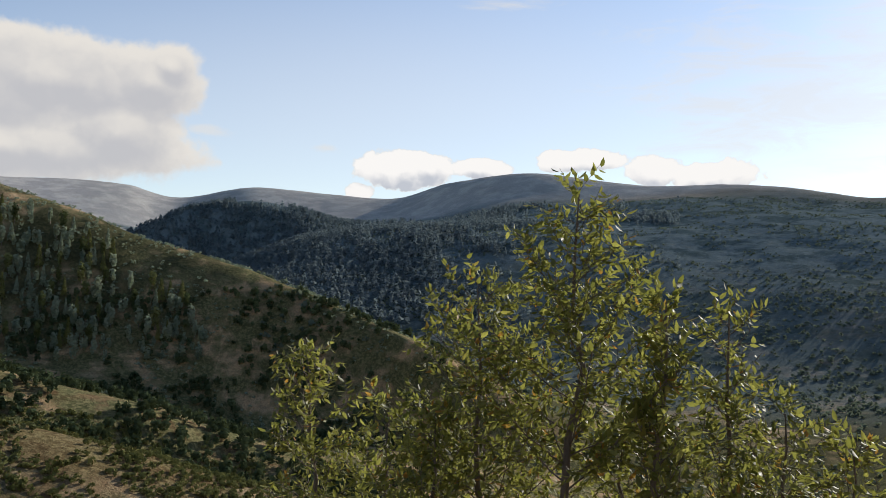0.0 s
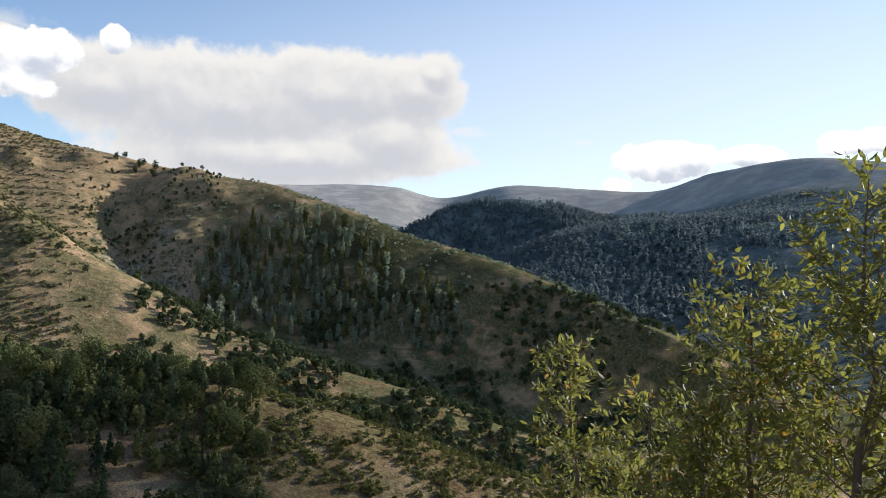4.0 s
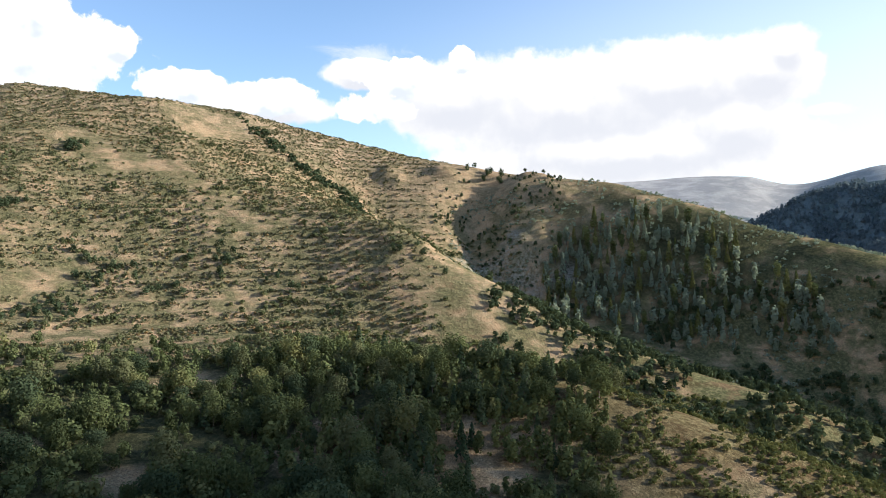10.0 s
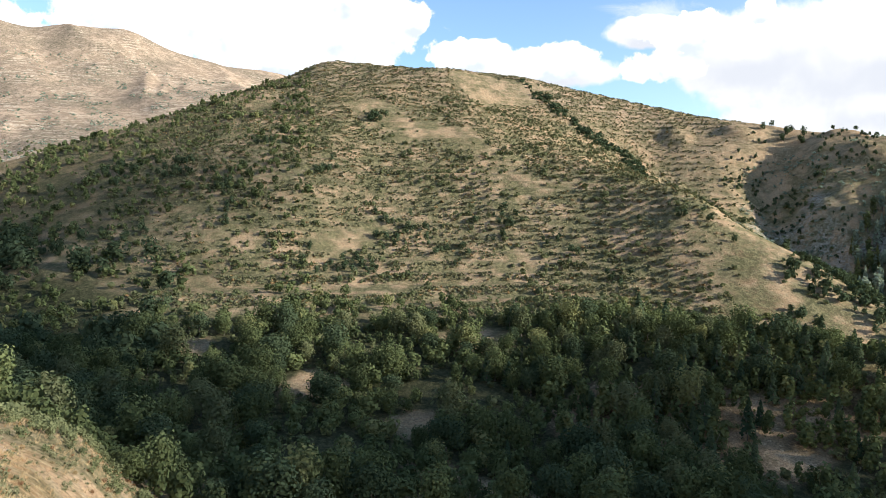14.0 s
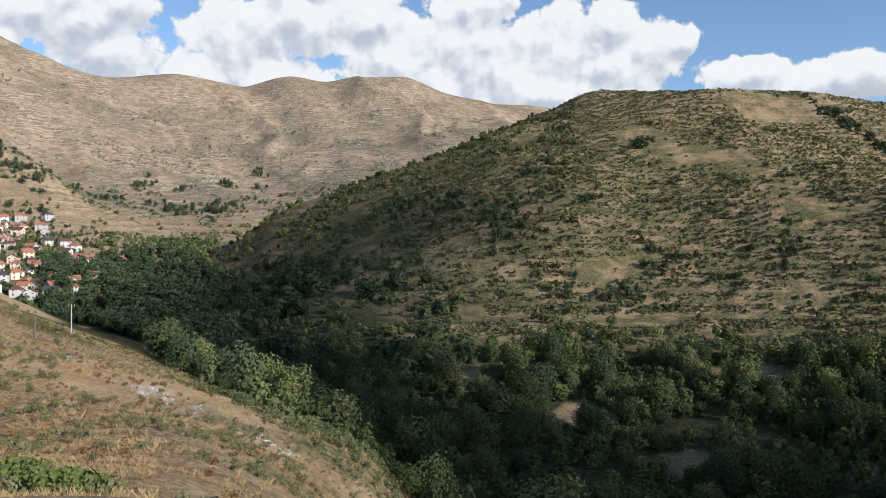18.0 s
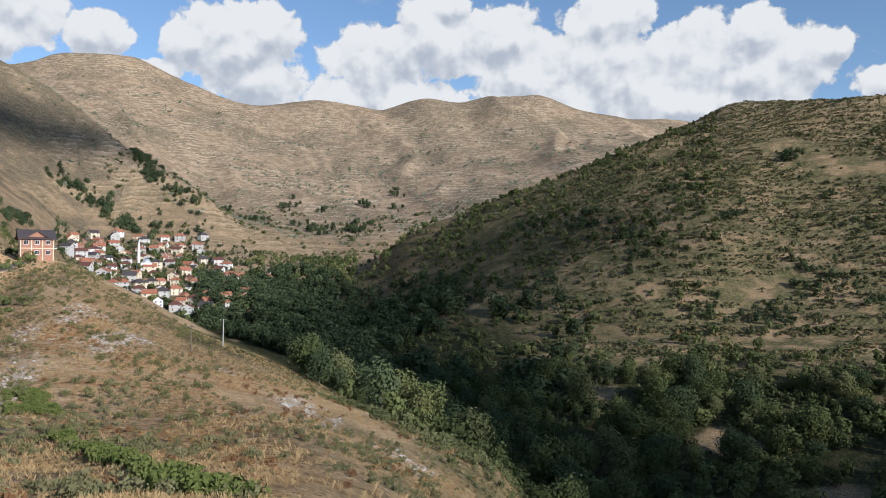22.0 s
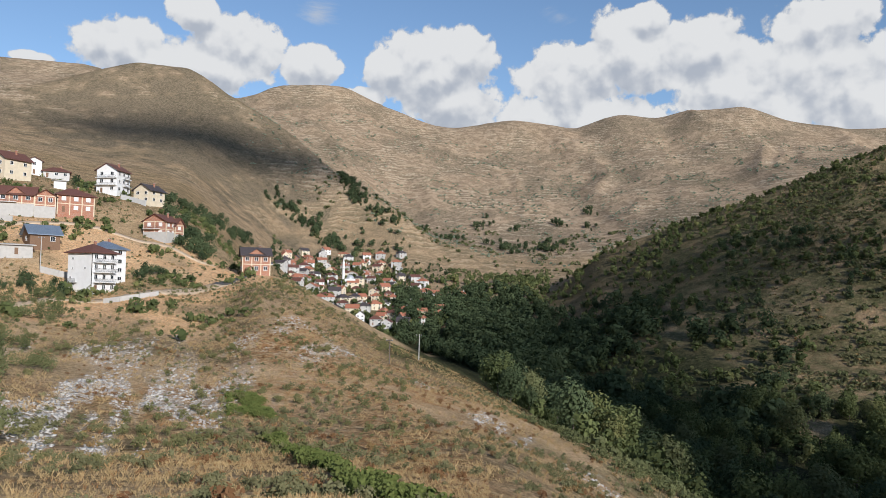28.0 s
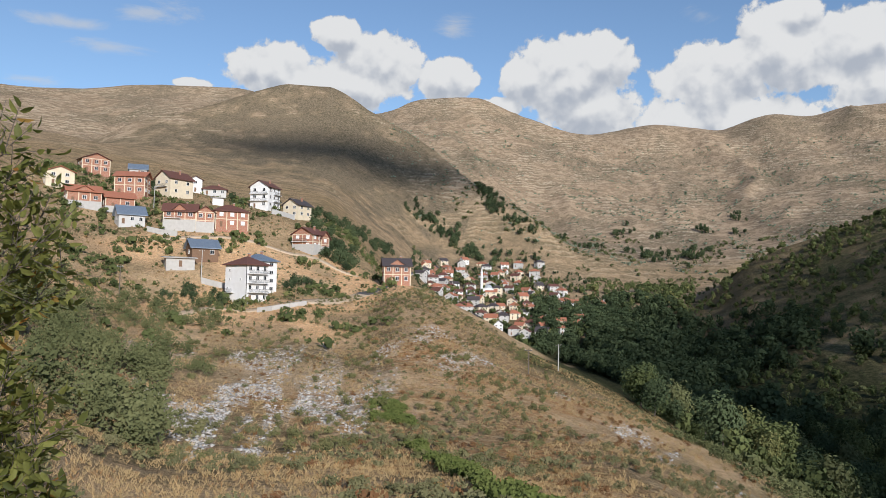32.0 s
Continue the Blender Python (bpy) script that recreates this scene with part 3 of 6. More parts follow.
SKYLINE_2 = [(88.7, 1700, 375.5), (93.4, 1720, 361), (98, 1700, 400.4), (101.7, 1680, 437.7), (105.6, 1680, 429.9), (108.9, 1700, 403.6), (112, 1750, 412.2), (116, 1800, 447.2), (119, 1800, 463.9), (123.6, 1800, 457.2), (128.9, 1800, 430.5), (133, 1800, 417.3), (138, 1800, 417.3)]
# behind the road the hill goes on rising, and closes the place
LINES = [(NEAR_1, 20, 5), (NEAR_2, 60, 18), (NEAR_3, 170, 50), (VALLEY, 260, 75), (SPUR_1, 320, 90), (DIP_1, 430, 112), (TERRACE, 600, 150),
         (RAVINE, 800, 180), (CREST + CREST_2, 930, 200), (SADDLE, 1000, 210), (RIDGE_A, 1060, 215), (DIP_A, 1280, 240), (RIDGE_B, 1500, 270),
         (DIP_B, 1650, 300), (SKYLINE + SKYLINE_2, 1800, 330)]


def pchip(x, y, q):
    """Monotone cubic through (x, y), 1-D."""
    x, y = np.asarray(x, float), np.asarray(y, float)
    h = np.diff(x)
    d = np.diff(y) / h
    m = np.zeros_like(y)
    w1, w2 = 2 * h[1:] + h[:-1], h[1:] + 2 * h[:-1]
    same = d[1:] * d[:-1] > 0
    m[1:-1] = np.where(same, (w1 + w2) / (w1 / np.where(same, d[:-1], 1) + w2 / np.where(same, d[1:], 1)), 0)
    m[0], m[-1] = d[0], d[-1]
    i = np.clip(np.searchsorted(x, q) - 1, 0, len(h) - 1)
    s = np.clip((q - x[i]) / h[i], 0, 1)
    return (1 + 2 * s) * (1 - s) ** 2 * y[i] + s * (1 - s) ** 2 * h[i] * m[i] + s * s * (3 - 2 * s) * y[i + 1] + s * s * (s - 1) * h[i] * m[i + 1]


def hash2(ix, iy, seed):
    n = (ix.astype(np.int64) * 374761393 + iy.astype(np.int64) * 668265263 + seed * 974634777) & 0x7FFFFFFF
    n = ((n ^ (n >> 13)) * 1274126177) & 0x7FFFFFFF
    return ((n ^ (n >> 16)) & 0xFFFF) / 32767.5 - 1


def value_noise(x, y, seed=0):
    ix, iy = np.floor(x), np.floor(y)
    fx, fy = x - ix, y - iy
    fx, fy = fx * fx * fx * (fx * (fx * 6 - 15) + 10), fy * fy * fy * (fy * (fy * 6 - 15) + 10)
    a, b = hash2(ix, iy, seed), hash2(ix + 1, iy, seed)
    c, d = hash2(ix, iy + 1, seed), hash2(ix + 1, iy + 1, seed)
    return (a * (1 - fx) + b * fx) * (1 - fy) + (c * (1 - fx) + d * fx) * fy


def fbm(x, y, size, octaves=4, seed=0):
    total, amp = 0, 1.0
    for k in range(octaves):
        total = total + amp * value_noise(x / size * 1.02 + 17.3 * k, y / size - 9.1 * k, seed + k)
        size, amp = size / 2.03, amp * 0.5
    return total


def ramp(v, lo, hi):
    s = np.clip((v - lo) / (hi - lo), 0, 1)
    return s * s * (3 - 2 * s)


BEARINGS = np.concatenate([np.arange(-60, -48, 2.0), np.arange(-48, 138, 0.25), np.arange(138, 300, 4.0)])
RINGS = np.concatenate([np.geomspace(2.5, 120, 120), np.geomspace(121.3, 298, 70), np.arange(300, 762, 2.4), np.geomspace(765, 1800, 130), np.geomspace(1812, 4900, 70)])


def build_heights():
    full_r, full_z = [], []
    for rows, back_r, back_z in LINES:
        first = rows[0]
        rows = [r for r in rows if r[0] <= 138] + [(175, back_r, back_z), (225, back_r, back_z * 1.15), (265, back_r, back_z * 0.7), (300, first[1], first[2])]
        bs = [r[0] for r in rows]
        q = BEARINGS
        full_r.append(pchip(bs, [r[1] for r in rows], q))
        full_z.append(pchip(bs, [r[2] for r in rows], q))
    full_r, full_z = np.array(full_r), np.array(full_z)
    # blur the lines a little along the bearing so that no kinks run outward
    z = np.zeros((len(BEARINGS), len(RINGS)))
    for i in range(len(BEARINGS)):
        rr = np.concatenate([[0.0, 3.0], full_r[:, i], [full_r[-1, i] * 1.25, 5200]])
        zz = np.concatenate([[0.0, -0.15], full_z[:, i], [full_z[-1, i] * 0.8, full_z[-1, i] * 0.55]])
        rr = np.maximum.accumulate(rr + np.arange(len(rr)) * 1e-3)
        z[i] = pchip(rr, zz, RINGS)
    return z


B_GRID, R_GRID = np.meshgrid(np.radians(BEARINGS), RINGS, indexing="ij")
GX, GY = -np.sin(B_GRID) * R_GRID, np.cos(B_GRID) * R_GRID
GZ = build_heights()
DEG = np.degrees(B_GRID)
far = ramp(R_GRID, 950, 1250)
# rills and knolls at three sizes, growing with distance
GZ = GZ + fbm(GX, GY, 26, 4, 3) * 0.55 * ramp(R_GRID, 15, 120) + fbm(GX, GY, 6, 3, 5) * 0.14 * ramp(R_GRID, 5, 40) * (1 - ramp(R_GRID, 300, 700))
# spurs and gullies run aslant down the bare mountain
slant = DEG * 25.0 - R_GRID * 0.36 + 45 * fbm(GX, GY, 160, 3, 8)
spurs = 1 - 2 * np.abs(value_noise(slant / 125.0, R_GRID / 900.0, 11)) + 0.25 * (1 - 2 * np.abs(value_noise(slant / 41.0 + 3, R_GRID / 500.0, 12)))
bare = far * ramp(DEG, 55, 64) * (1 - 0.75 * ramp(R_GRID, 1580, 1700)) * (1 - 0.85 * ramp(DEG, 98, 106) * (1 - ramp(R_GRID, 1180, 1300)))
GZ = GZ + (spurs - 0.4) * 11 * bare + fbm(GX, GY, 70, 4, 23) * 1.2 * bare
GZ = GZ + fbm(GX, GY, 300, 5, 21) * 9 * ramp(R_GRID, 1000, 1700) * (1 - ramp(DEG, 20, 40)) * (1 - 0.8 * ramp(R_GRID, 2500, 2800))
# the ravine beside the wooded spur
cut = np.full(GZ.shape, 1e6)
axis = [(23.5, 480), (25.2, 525), (27.6, 575), (28.2, 620), (27.0, 665)]
for (b0, r0), (b1, r1) in zip(axis, axis[1:]):
    ax, ay, bx, by = -math.sin(radians(b0)) * r0, math.cos(radians(b0)) * r0, -math.sin(radians(b1)) * r1, math.cos(radians(b1)) * r1
    s = np.clip(((GX - ax) * (bx - ax) + (GY - ay) * (by - ay)) / ((bx - ax) ** 2 + (by - ay) ** 2), 0, 1)
    cut = np.minimum(cut, np.hypot(GX - ax - s * (bx - ax), GY - ay - s * (by - ay)))
GZ = GZ - 17 * np.exp(-(cut / 20) ** 2) * ramp(R_GRID, 470, 520) * (1 - ramp(R_GRID, 630, 690))
# bluffs in the ravine
GZ = GZ + np.maximum(fbm(GX, GY, 34, 4, 27), 0) * 7 * ramp(R_GRID, 470, 520) * (1 - ramp(R_GRID, 640, 690)) * ramp(DEG, 18, 24) * (1 - ramp(DEG, 34, 40))
# old field terraces on the hill across the valley
on_hill = ramp(R_GRID, 300, 345) * (1 - ramp(R_GRID, 690, 760)) * ramp(DEG, 27, 36) * (1 - ramp(DEG, 66, 76))
STEP = 4.6
level = GZ + fbm(GX, GY, 130, 2, 31) * 2.2 + fbm(GX, GY, 30, 2, 32) * 0.35
frac = level / STEP - np.floor(level / STEP)
GZ = GZ + on_hill * (ramp(frac, 0.62, 0.95) - frac) * STEP * 0.9 * np.clip(0.9 + 0.45 * fbm(GX, GY, 90, 2, 33), 0.3, 1.15)
TERRACE_EDGE = on_hill * ramp(frac, 0.6, 0.75)


# the cut track along the hillside
track_r = np.interp(DEG, [107.0, 107.6, 108.8, 110.4, 112.9, 116.0, 119.5, 121.8, 124.0], [247, 243, 236, 221, 202, 197, 199, 193, 188])
on_track = (1 - ramp(np.abs(R_GRID - track_r), 2.5, 6.5)) * ramp(DEG, 106.6, 107.2) * (1 - ramp(DEG, 123.5, 125))


def grid_at(values, x, y):
    """Values of the ground sheet at places (x, y)."""
    b = np.degrees(np.arctan2(-np.asarray(x, float), np.asarray(y, float)))
    b = np.where(b < -60, b + 360, b)
    i = np.clip(np.interp(b, BEARINGS, np.arange(len(BEARINGS))), 0, len(BEARINGS) - 1.001)
    j = np.clip(np.interp(np.hypot(x, y), RINGS, np.arange(len(RINGS))), 0, len(RINGS) - 1.001)
    i0, j0 = i.astype(int), j.astype(int)
    u, v = i - i0, j - j0
    return (values[i0, j0] * (1 - u) + values[i0 + 1, j0] * u) * (1 - v) + (values[i0, j0 + 1] * (1 - u) + values[i0 + 1, j0 + 1] * u) * v


def ground(x, y):
    return grid_at(GZ, np.asarray([x], float), np.asarray([y], float))[0] if np.isscalar(x) else grid_at(GZ, x, y)


def at(bearing, distance):
    """The place on the ground at a bearing and a distance from the road's edge."""
    b = radians(bearing)
    x, y = -math.sin(b) * distance, math.cos(b) * distance
    return x, y, float(grid_at(GZ, np.array([x]), np.array([y]))[0])


def mesh_from(name, verts, faces, material=None, smooth=False, attributes=()):
    """A mesh from an (n, 3) array of corners and an (m, k) array of faces."""
    verts, faces = np.ascontiguousarray(verts, np.float32), np.ascontiguousarray(faces, np.int32)
    me = bpy.data.meshes.new(name)
    k = faces.shape[1]
    me.vertices.add(len(verts))
    me.vertices.foreach_set("co", verts.ravel())
    me.loops.add(faces.size)
    me.loops.foreach_set("vertex_index", faces.ravel())
    me.polygons.add(len(faces))
    me.polygons.foreach_set("loop_start", np.arange(0, faces.size, k, dtype=np.int32))
    if smooth:
        me.polygons.foreach_set("use_smooth", np.ones(len(faces), bool))
    me.update(calc_edges=True)
    for key, values in attributes:
        me.attributes.new(key, "FLOAT", "POINT").data.foreach_set("value", np.ascontiguousarray(values, np.float32).ravel())
    if material:
        me.materials.append(material)
    return me


def build_ground():
    nb, nr = GZ.shape
    verts = np.stack([GX, GY, GZ], -1).reshape(-1, 3)
    i, j = np.meshgrid(np.arange(nb), np.arange(nr - 1), indexing="ij")
    i2 = (i + 1) % nb
    faces = np.stack([i * nr + j, i2 * nr + j, i2 * nr + j + 1, i * nr + j + 1], -1).reshape(-1, 4)[:, ::-1]
    # the round patch under the camera
    centre = np.concatenate([verts, [[0, 0, -0.02]]])
    k = np.arange(nb)
    cap = np.stack([np.full(nb, nb * nr), (k + 1) % nb * nr, k * nr, k * nr], -1)
    covers = COVER
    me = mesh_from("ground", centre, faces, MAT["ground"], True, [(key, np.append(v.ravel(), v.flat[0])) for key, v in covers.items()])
    tagged(new("ground", me), "dry grassy valley slopes with old field terraces, scree and bare soil", "hillside", kind="structure")
    me2 = mesh_from("lay_by", centre[np.append(k * nr, nb * nr)], np.stack([np.full(nb, nb), (k + 1) % nb, k], -1)[:, ::-1], MAT["gravel"], True)
    tagged(new("lay_by", me2), "stony roadside patch at the edge of the slope", "ground", kind="structure")


def blob(b, r, half_b, half_r):
    """1 inside a patch round a bearing and a distance, 0 outside, with a worn edge."""
    wob = fbm(GX, GY, 18, 4, 71) * 0.55
    d = np.hypot((DEG - b) / half_b, (R_GRID - r) / half_r) + wob
    return 1 - ramp(d, 0.35, 1.15)


# mown clearings in the wood: bearing, distance, half length across, half depth
CLEARINGS = [(68.4, 277, 7, 11), (60.1, 244, 12, 9), (52.7, 219, 9, 8), (48.2, 282, 14, 12), (72.5, 322, 12, 9), (57.0, 345, 26, 7), (63.0, 300, 6, 6), (77.0, 400, 9, 16)]


def in_clearing(x, y, grow=1.0):
    """Above 0 inside a clearing."""
    best = np.full(np.shape(x), -9.0)
    for b, r, across, deep in CLEARINGS:
        c, q = math.cos(radians(b)), math.sin(radians(b))
        u, v = x * c + y * q, -x * q + y * c
        best = np.maximum(best, 1 - np.hypot(u / (across * grow), (v - r) / (deep * grow)))
    return best


def cover_maps():
    wood = ramp(fbm(GX, GY, 60, 3, 41) + 0.75, 0.2, 0.5)
    valley = ramp(R_GRID, 150, 190) * (1 - ramp(R_GRID, 290 + np.clip(DEG - 70, 0, 30) * 12, 330 + np.clip(DEG - 70, 0, 30) * 14)) * ramp(DEG, 10, 24) * (1 - ramp(DEG, 97, 101))
    valley = np.maximum(valley, blob(14, 560, 11, 60))
    valley = np.maximum(valley, 0.95 * (1 - ramp(DEG, -6, 2)) * ramp(R_GRID, 480, 560) * (1 - ramp(R_GRID, 2300, 2750)))
    # the haze-paled ridge colour sets in beyond about 2500 m
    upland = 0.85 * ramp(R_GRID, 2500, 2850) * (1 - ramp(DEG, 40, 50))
    brown = blob(12, 295, 34, 105)
    # where the far ground takes the haze-tinted colour
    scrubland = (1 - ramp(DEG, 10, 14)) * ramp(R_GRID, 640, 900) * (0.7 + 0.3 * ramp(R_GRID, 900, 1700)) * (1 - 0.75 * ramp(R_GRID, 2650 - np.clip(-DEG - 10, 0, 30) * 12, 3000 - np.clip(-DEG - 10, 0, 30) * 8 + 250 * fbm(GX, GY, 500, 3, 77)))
    pale = np.clip(ramp(R_GRID, 850, 1000) * ramp(DEG, 50, 60) + ramp(R_GRID, 2700, 2900), 0, 1) * 0.9
    pale = np.maximum(pale, 0.35 * ramp(R_GRID, 620, 700) * ramp(DEG, 30, 38))
    green = 0.85 * ramp(R_GRID, 250, 330) * (1 - ramp(R_GRID, 540, 700)) * (1 - ramp(DEG, 76, 84)) + 0.5 * (1 - ramp(DEG, 8, 24)) * (1 - ramp(R_GRID, 2400, 2700))
    green = np.maximum(green, 0.22 * ramp(DEG, 108, 114) * (1 - ramp(R_GRID, 150, 220)))
    green = np.maximum(green, 0.6 * (1 - ramp(DEG, 82, 90)) * ramp(DEG, 40, 60) * (1 - ramp(R_GRID, 140, 170)))
    rust = np.maximum(blob(99, 85, 18, 80) * 0.95, 0.12 * blob(14, 285, 16, 60))
    streak = ramp(fbm(DEG * 1.5 + R_GRID * 0.10, R_GRID * 0.12 - DEG * 0.35, 3.0, 4, 51), -0.25, 0.45)
    scree = np.maximum(0.95 * blob(119.0, 85, 6.5, 42) * streak, 0.5 * blob(103.5, 142, 5, 22) * streak)
    scree = np.maximum(scree, 0.55 * blob(114, 112, 11, 50) * streak)
    brow = np.interp(DEG, [76, 80, 86, 91, 95, 102, 106], [80, 84, 98, 122, 138, 152, 146])
    scree = np.maximum(scree, 0.5 * (1 - ramp(np.abs(R_GRID - brow) + 9 * fbm(GX, GY, 14, 3, 52), 4, 13)) * ramp(DEG, 75, 80) * (1 - ramp(DEG, 104, 107)) * ramp(streak, 0.1, 0.8))
    scree = np.maximum(scree, 0.35 * blob(25, 545, 4, 40))
    flank = 0.55 * ramp(DEG, 60, 68) * (1 - ramp(DEG, 86, 90)) * ramp(R_GRID, 320, 380) * (1 - ramp(R_GRID, 600, 640)) * ramp(fbm(GX, GY, 50, 4, 47), -0.45, 0.25)
    sand = ramp(DEG, 76, 90) * (1 - ramp(R_GRID, 230, 330)) * ramp(fbm(GX, GY, 22, 4, 48), -0.75, 0.3)
    heath = 0.9 * blob(114, 990, 14, 230)
    soil = np.maximum(np.maximum(blob(118, 188, 10, 30), blob(113.4, 174, 4.5, 22)), np.maximum(blob(109.6, 248, 3.4, 30), blob(107.6, 222, 2.5, 16)))
    green = np.maximum(green, 0.6 * np.maximum(blob(104, 60, 8, 26), 0.6 * blob(115, 95, 6, 50)))
    green = np.maximum(np.maximum(green, 0.8 * TERRACE_EDGE), 0.8 * blob(12, 300, 18, 60))
    below = track_r - R_GRID + 7 * fbm(GX, GY, 15, 3, 53)
    fill = ramp(below, 0, 3) * (1 - ramp(below, 14, 30)) * ramp(DEG, 107, 108.5) * (1 - ramp(DEG, 121, 124)) * ramp(fbm(GX, GY, 20, 3, 54), -0.8, -0.2)
    cut_bank = ramp(-below, 3, 6) * (1 - ramp(-below, 26, 44)) * ramp(DEG, 107.4, 108.4) * (1 - ramp(DEG, 111.0, 112.5))
    soil = np.maximum(np.maximum(soil, 0.85 * on_track), np.maximum(fill, cut_bank))
    green = green * (1 - soil)
    soil = np.maximum(soil, 0.8 * np.maximum(blob(121, 250, 6, 14), np.maximum(blob(113, 240, 6, 16), blob(110.5, 262, 3, 20))))
    open_field = ramp(in_clearing(GX, GY, 1.15) + 0.2 * fbm(GX, GY, 9, 3, 49), 0.0, 0.25)
    green = np.maximum(green, 0.35 * open_field)
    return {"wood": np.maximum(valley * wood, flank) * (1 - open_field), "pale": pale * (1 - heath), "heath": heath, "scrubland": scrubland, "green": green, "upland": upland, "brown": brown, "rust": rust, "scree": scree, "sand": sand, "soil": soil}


COVER = cover_maps()
build_ground()


# ---- plants ----
rng = np.random.default_rng(7)


def clump_crown(count, wide, high, base, leaf, jitter=0.55, lobes=7, seed=0):
    """Quads of foliage laid on several lobes: an uneven crown with gaps. Returns verts, quads."""
    g = np.random.default_rng(seed)
    way = g.normal(size=(lobes, 3))
    way /= np.linalg.norm(way, axis=1)[:, None]
    centres = way * np.array([wide, wide, high]) * g.uniform(0.25, 0.62, (lobes, 1)) + [0, 0, base + high]
    sizes = g.uniform(0.42, 0.68, lobes)
    pick = g.integers(0, lobes, count)
    d = g.normal(size=(count, 3))
    d /= np.linalg.norm(d, axis=1)[:, None]
    depth = np.where(g.uniform(0, 1, count) < 0.18, g.uniform(0.35, 0.8, count), g.uniform(0.84, 1.06, count))[:, None]
    place = centres[pick] + d * sizes[pick][:, None] * np.array([wide, wide, high]) * depth
    normal = d + g.normal(size=(count, 3)) * jitter
    return quads(place, normal, leaf * g.uniform(0.6, 1.35, count), g)


def quads(place, normal, size, g, long=1.3):
    normal = normal / np.linalg.norm(normal, axis=1)[:, None]
    a = np.cross(normal, g.normal(size=normal.shape))
    a /= np.linalg.norm(a, axis=1)[:, None]
    b = np.cross(normal, a)
    a, b = a * (size * long)[:, None] / 2, b * size[:, None] / 2
    v = np.stack([place - a, place - b * 0.9, place + a, place + b * 0.9], 1).reshape(-1, 3)
    f = np.arange(len(place) * 4).reshape(-1, 4)
    return v, f


def cone_crown(count, wide, high, base, leaf, seed=0):
    """Drooping sprays round a stem, wide below and pointed on top."""
    g = np.random.default_rng(seed)
    s = g.uniform(0, 1, count) ** 0.75
    turn = g.uniform(0, 2 * np.pi, count)
    reach = wide * (1 - s) ** 0.85 * g.uniform(0.55, 1.1, count) + 0.03 * wide
    place = np.stack([np.cos(turn) * reach, np.sin(turn) * reach, base + s * high], 1)
    normal = np.stack([np.cos(turn), np.sin(turn), np.full(count, 0.9)], 1) + g.normal(size=(count, 3)) * 0.45
    return quads(place, normal, leaf * (1.15 - 0.7 * s) * g.uniform(0.7, 1.3, count), g, 1.6)


def stem(points, radii, sides=6):
    """A tapered round limb through the points."""
    points = np.asarray(points, float)
    verts, faces = [], []
    for i, (p, r) in enumerate(zip(points, radii)):
        way = points[min(i + 1, len(points) - 1)] - points[max(i - 1, 0)]
        way = way / (np.linalg.norm(way) + 1e-9)
        a = np.cross(way, [0.31, 0.95, 0.05])
        a /= np.linalg.norm(a) + 1e-9
        b = np.cross(way, a)
        for k in range(sides):
            t = 2 * np.pi * k / sides
            verts.append(p + (a * math.cos(t) + b * math.sin(t)) * r)
        if i:
            for k in range(sides):
                o, q = (i - 1) * sides, i * sides
                faces.append((o + k, o + (k + 1) % sides, q + (k + 1) % sides, q + k))
    return np.array(verts), np.array(faces)


def joined(pieces):
    vs, fs, n = [], [], 0
    for v, f in pieces:
        vs.append(v), fs.append(f + n)
        n += len(v)
    return np.concatenate(vs), np.concatenate(fs)


def trunk_shape(high, thick, g, limbs=4):
    lean = g.normal(size=2) * 0.03 * high
    rows = [(0, 0, -0.4), (lean[0] * 0.3, lean[1] * 0.3, high * 0.35), (lean[0], lean[1], high * 0.85)]
    out = [stem(rows, [thick, thick * 0.7, thick * 0.2], 5)]
    for k in range(limbs):
        t = g.uniform(0, 2 * np.pi)
        z = high * g.uniform(0.3, 0.6)
        reach = high * g.uniform(0.16, 0.3)
        out.append(stem([(lean[0] * 0.4, lean[1] * 0.4, z), (math.cos(t) * reach * 0.6, math.sin(t) * reach * 0.6, z + reach * 0.6), (math.cos(t) * reach, math.sin(t) * reach, z + reach * 1.3)],
                        [thick * 0.4, thick * 0.28, thick * 0.1], 4))
    return joined(out)


def scatter(b0, b1, r0, r1, count, keep=None, slack=1):
    """Random places in a sector, kept where keep(x, y, bearing, distance) lets them stand."""
    b = rng.uniform(b0, b1, count * slack)
    r = np.sqrt(rng.uniform(r0 * r0, r1 * r1, count * slack))
    x, y = -np.sin(np.radians(b)) * r, np.cos(np.radians(b)) * r
    if keep is not None:
        k = keep(x, y, b, r) & (in_clearing(x, y) < 0)
        x, y = x[k], y[k]
    x, y = x[:count], y[:count]
    return np.stack([x, y, ground(x, y)], 1)


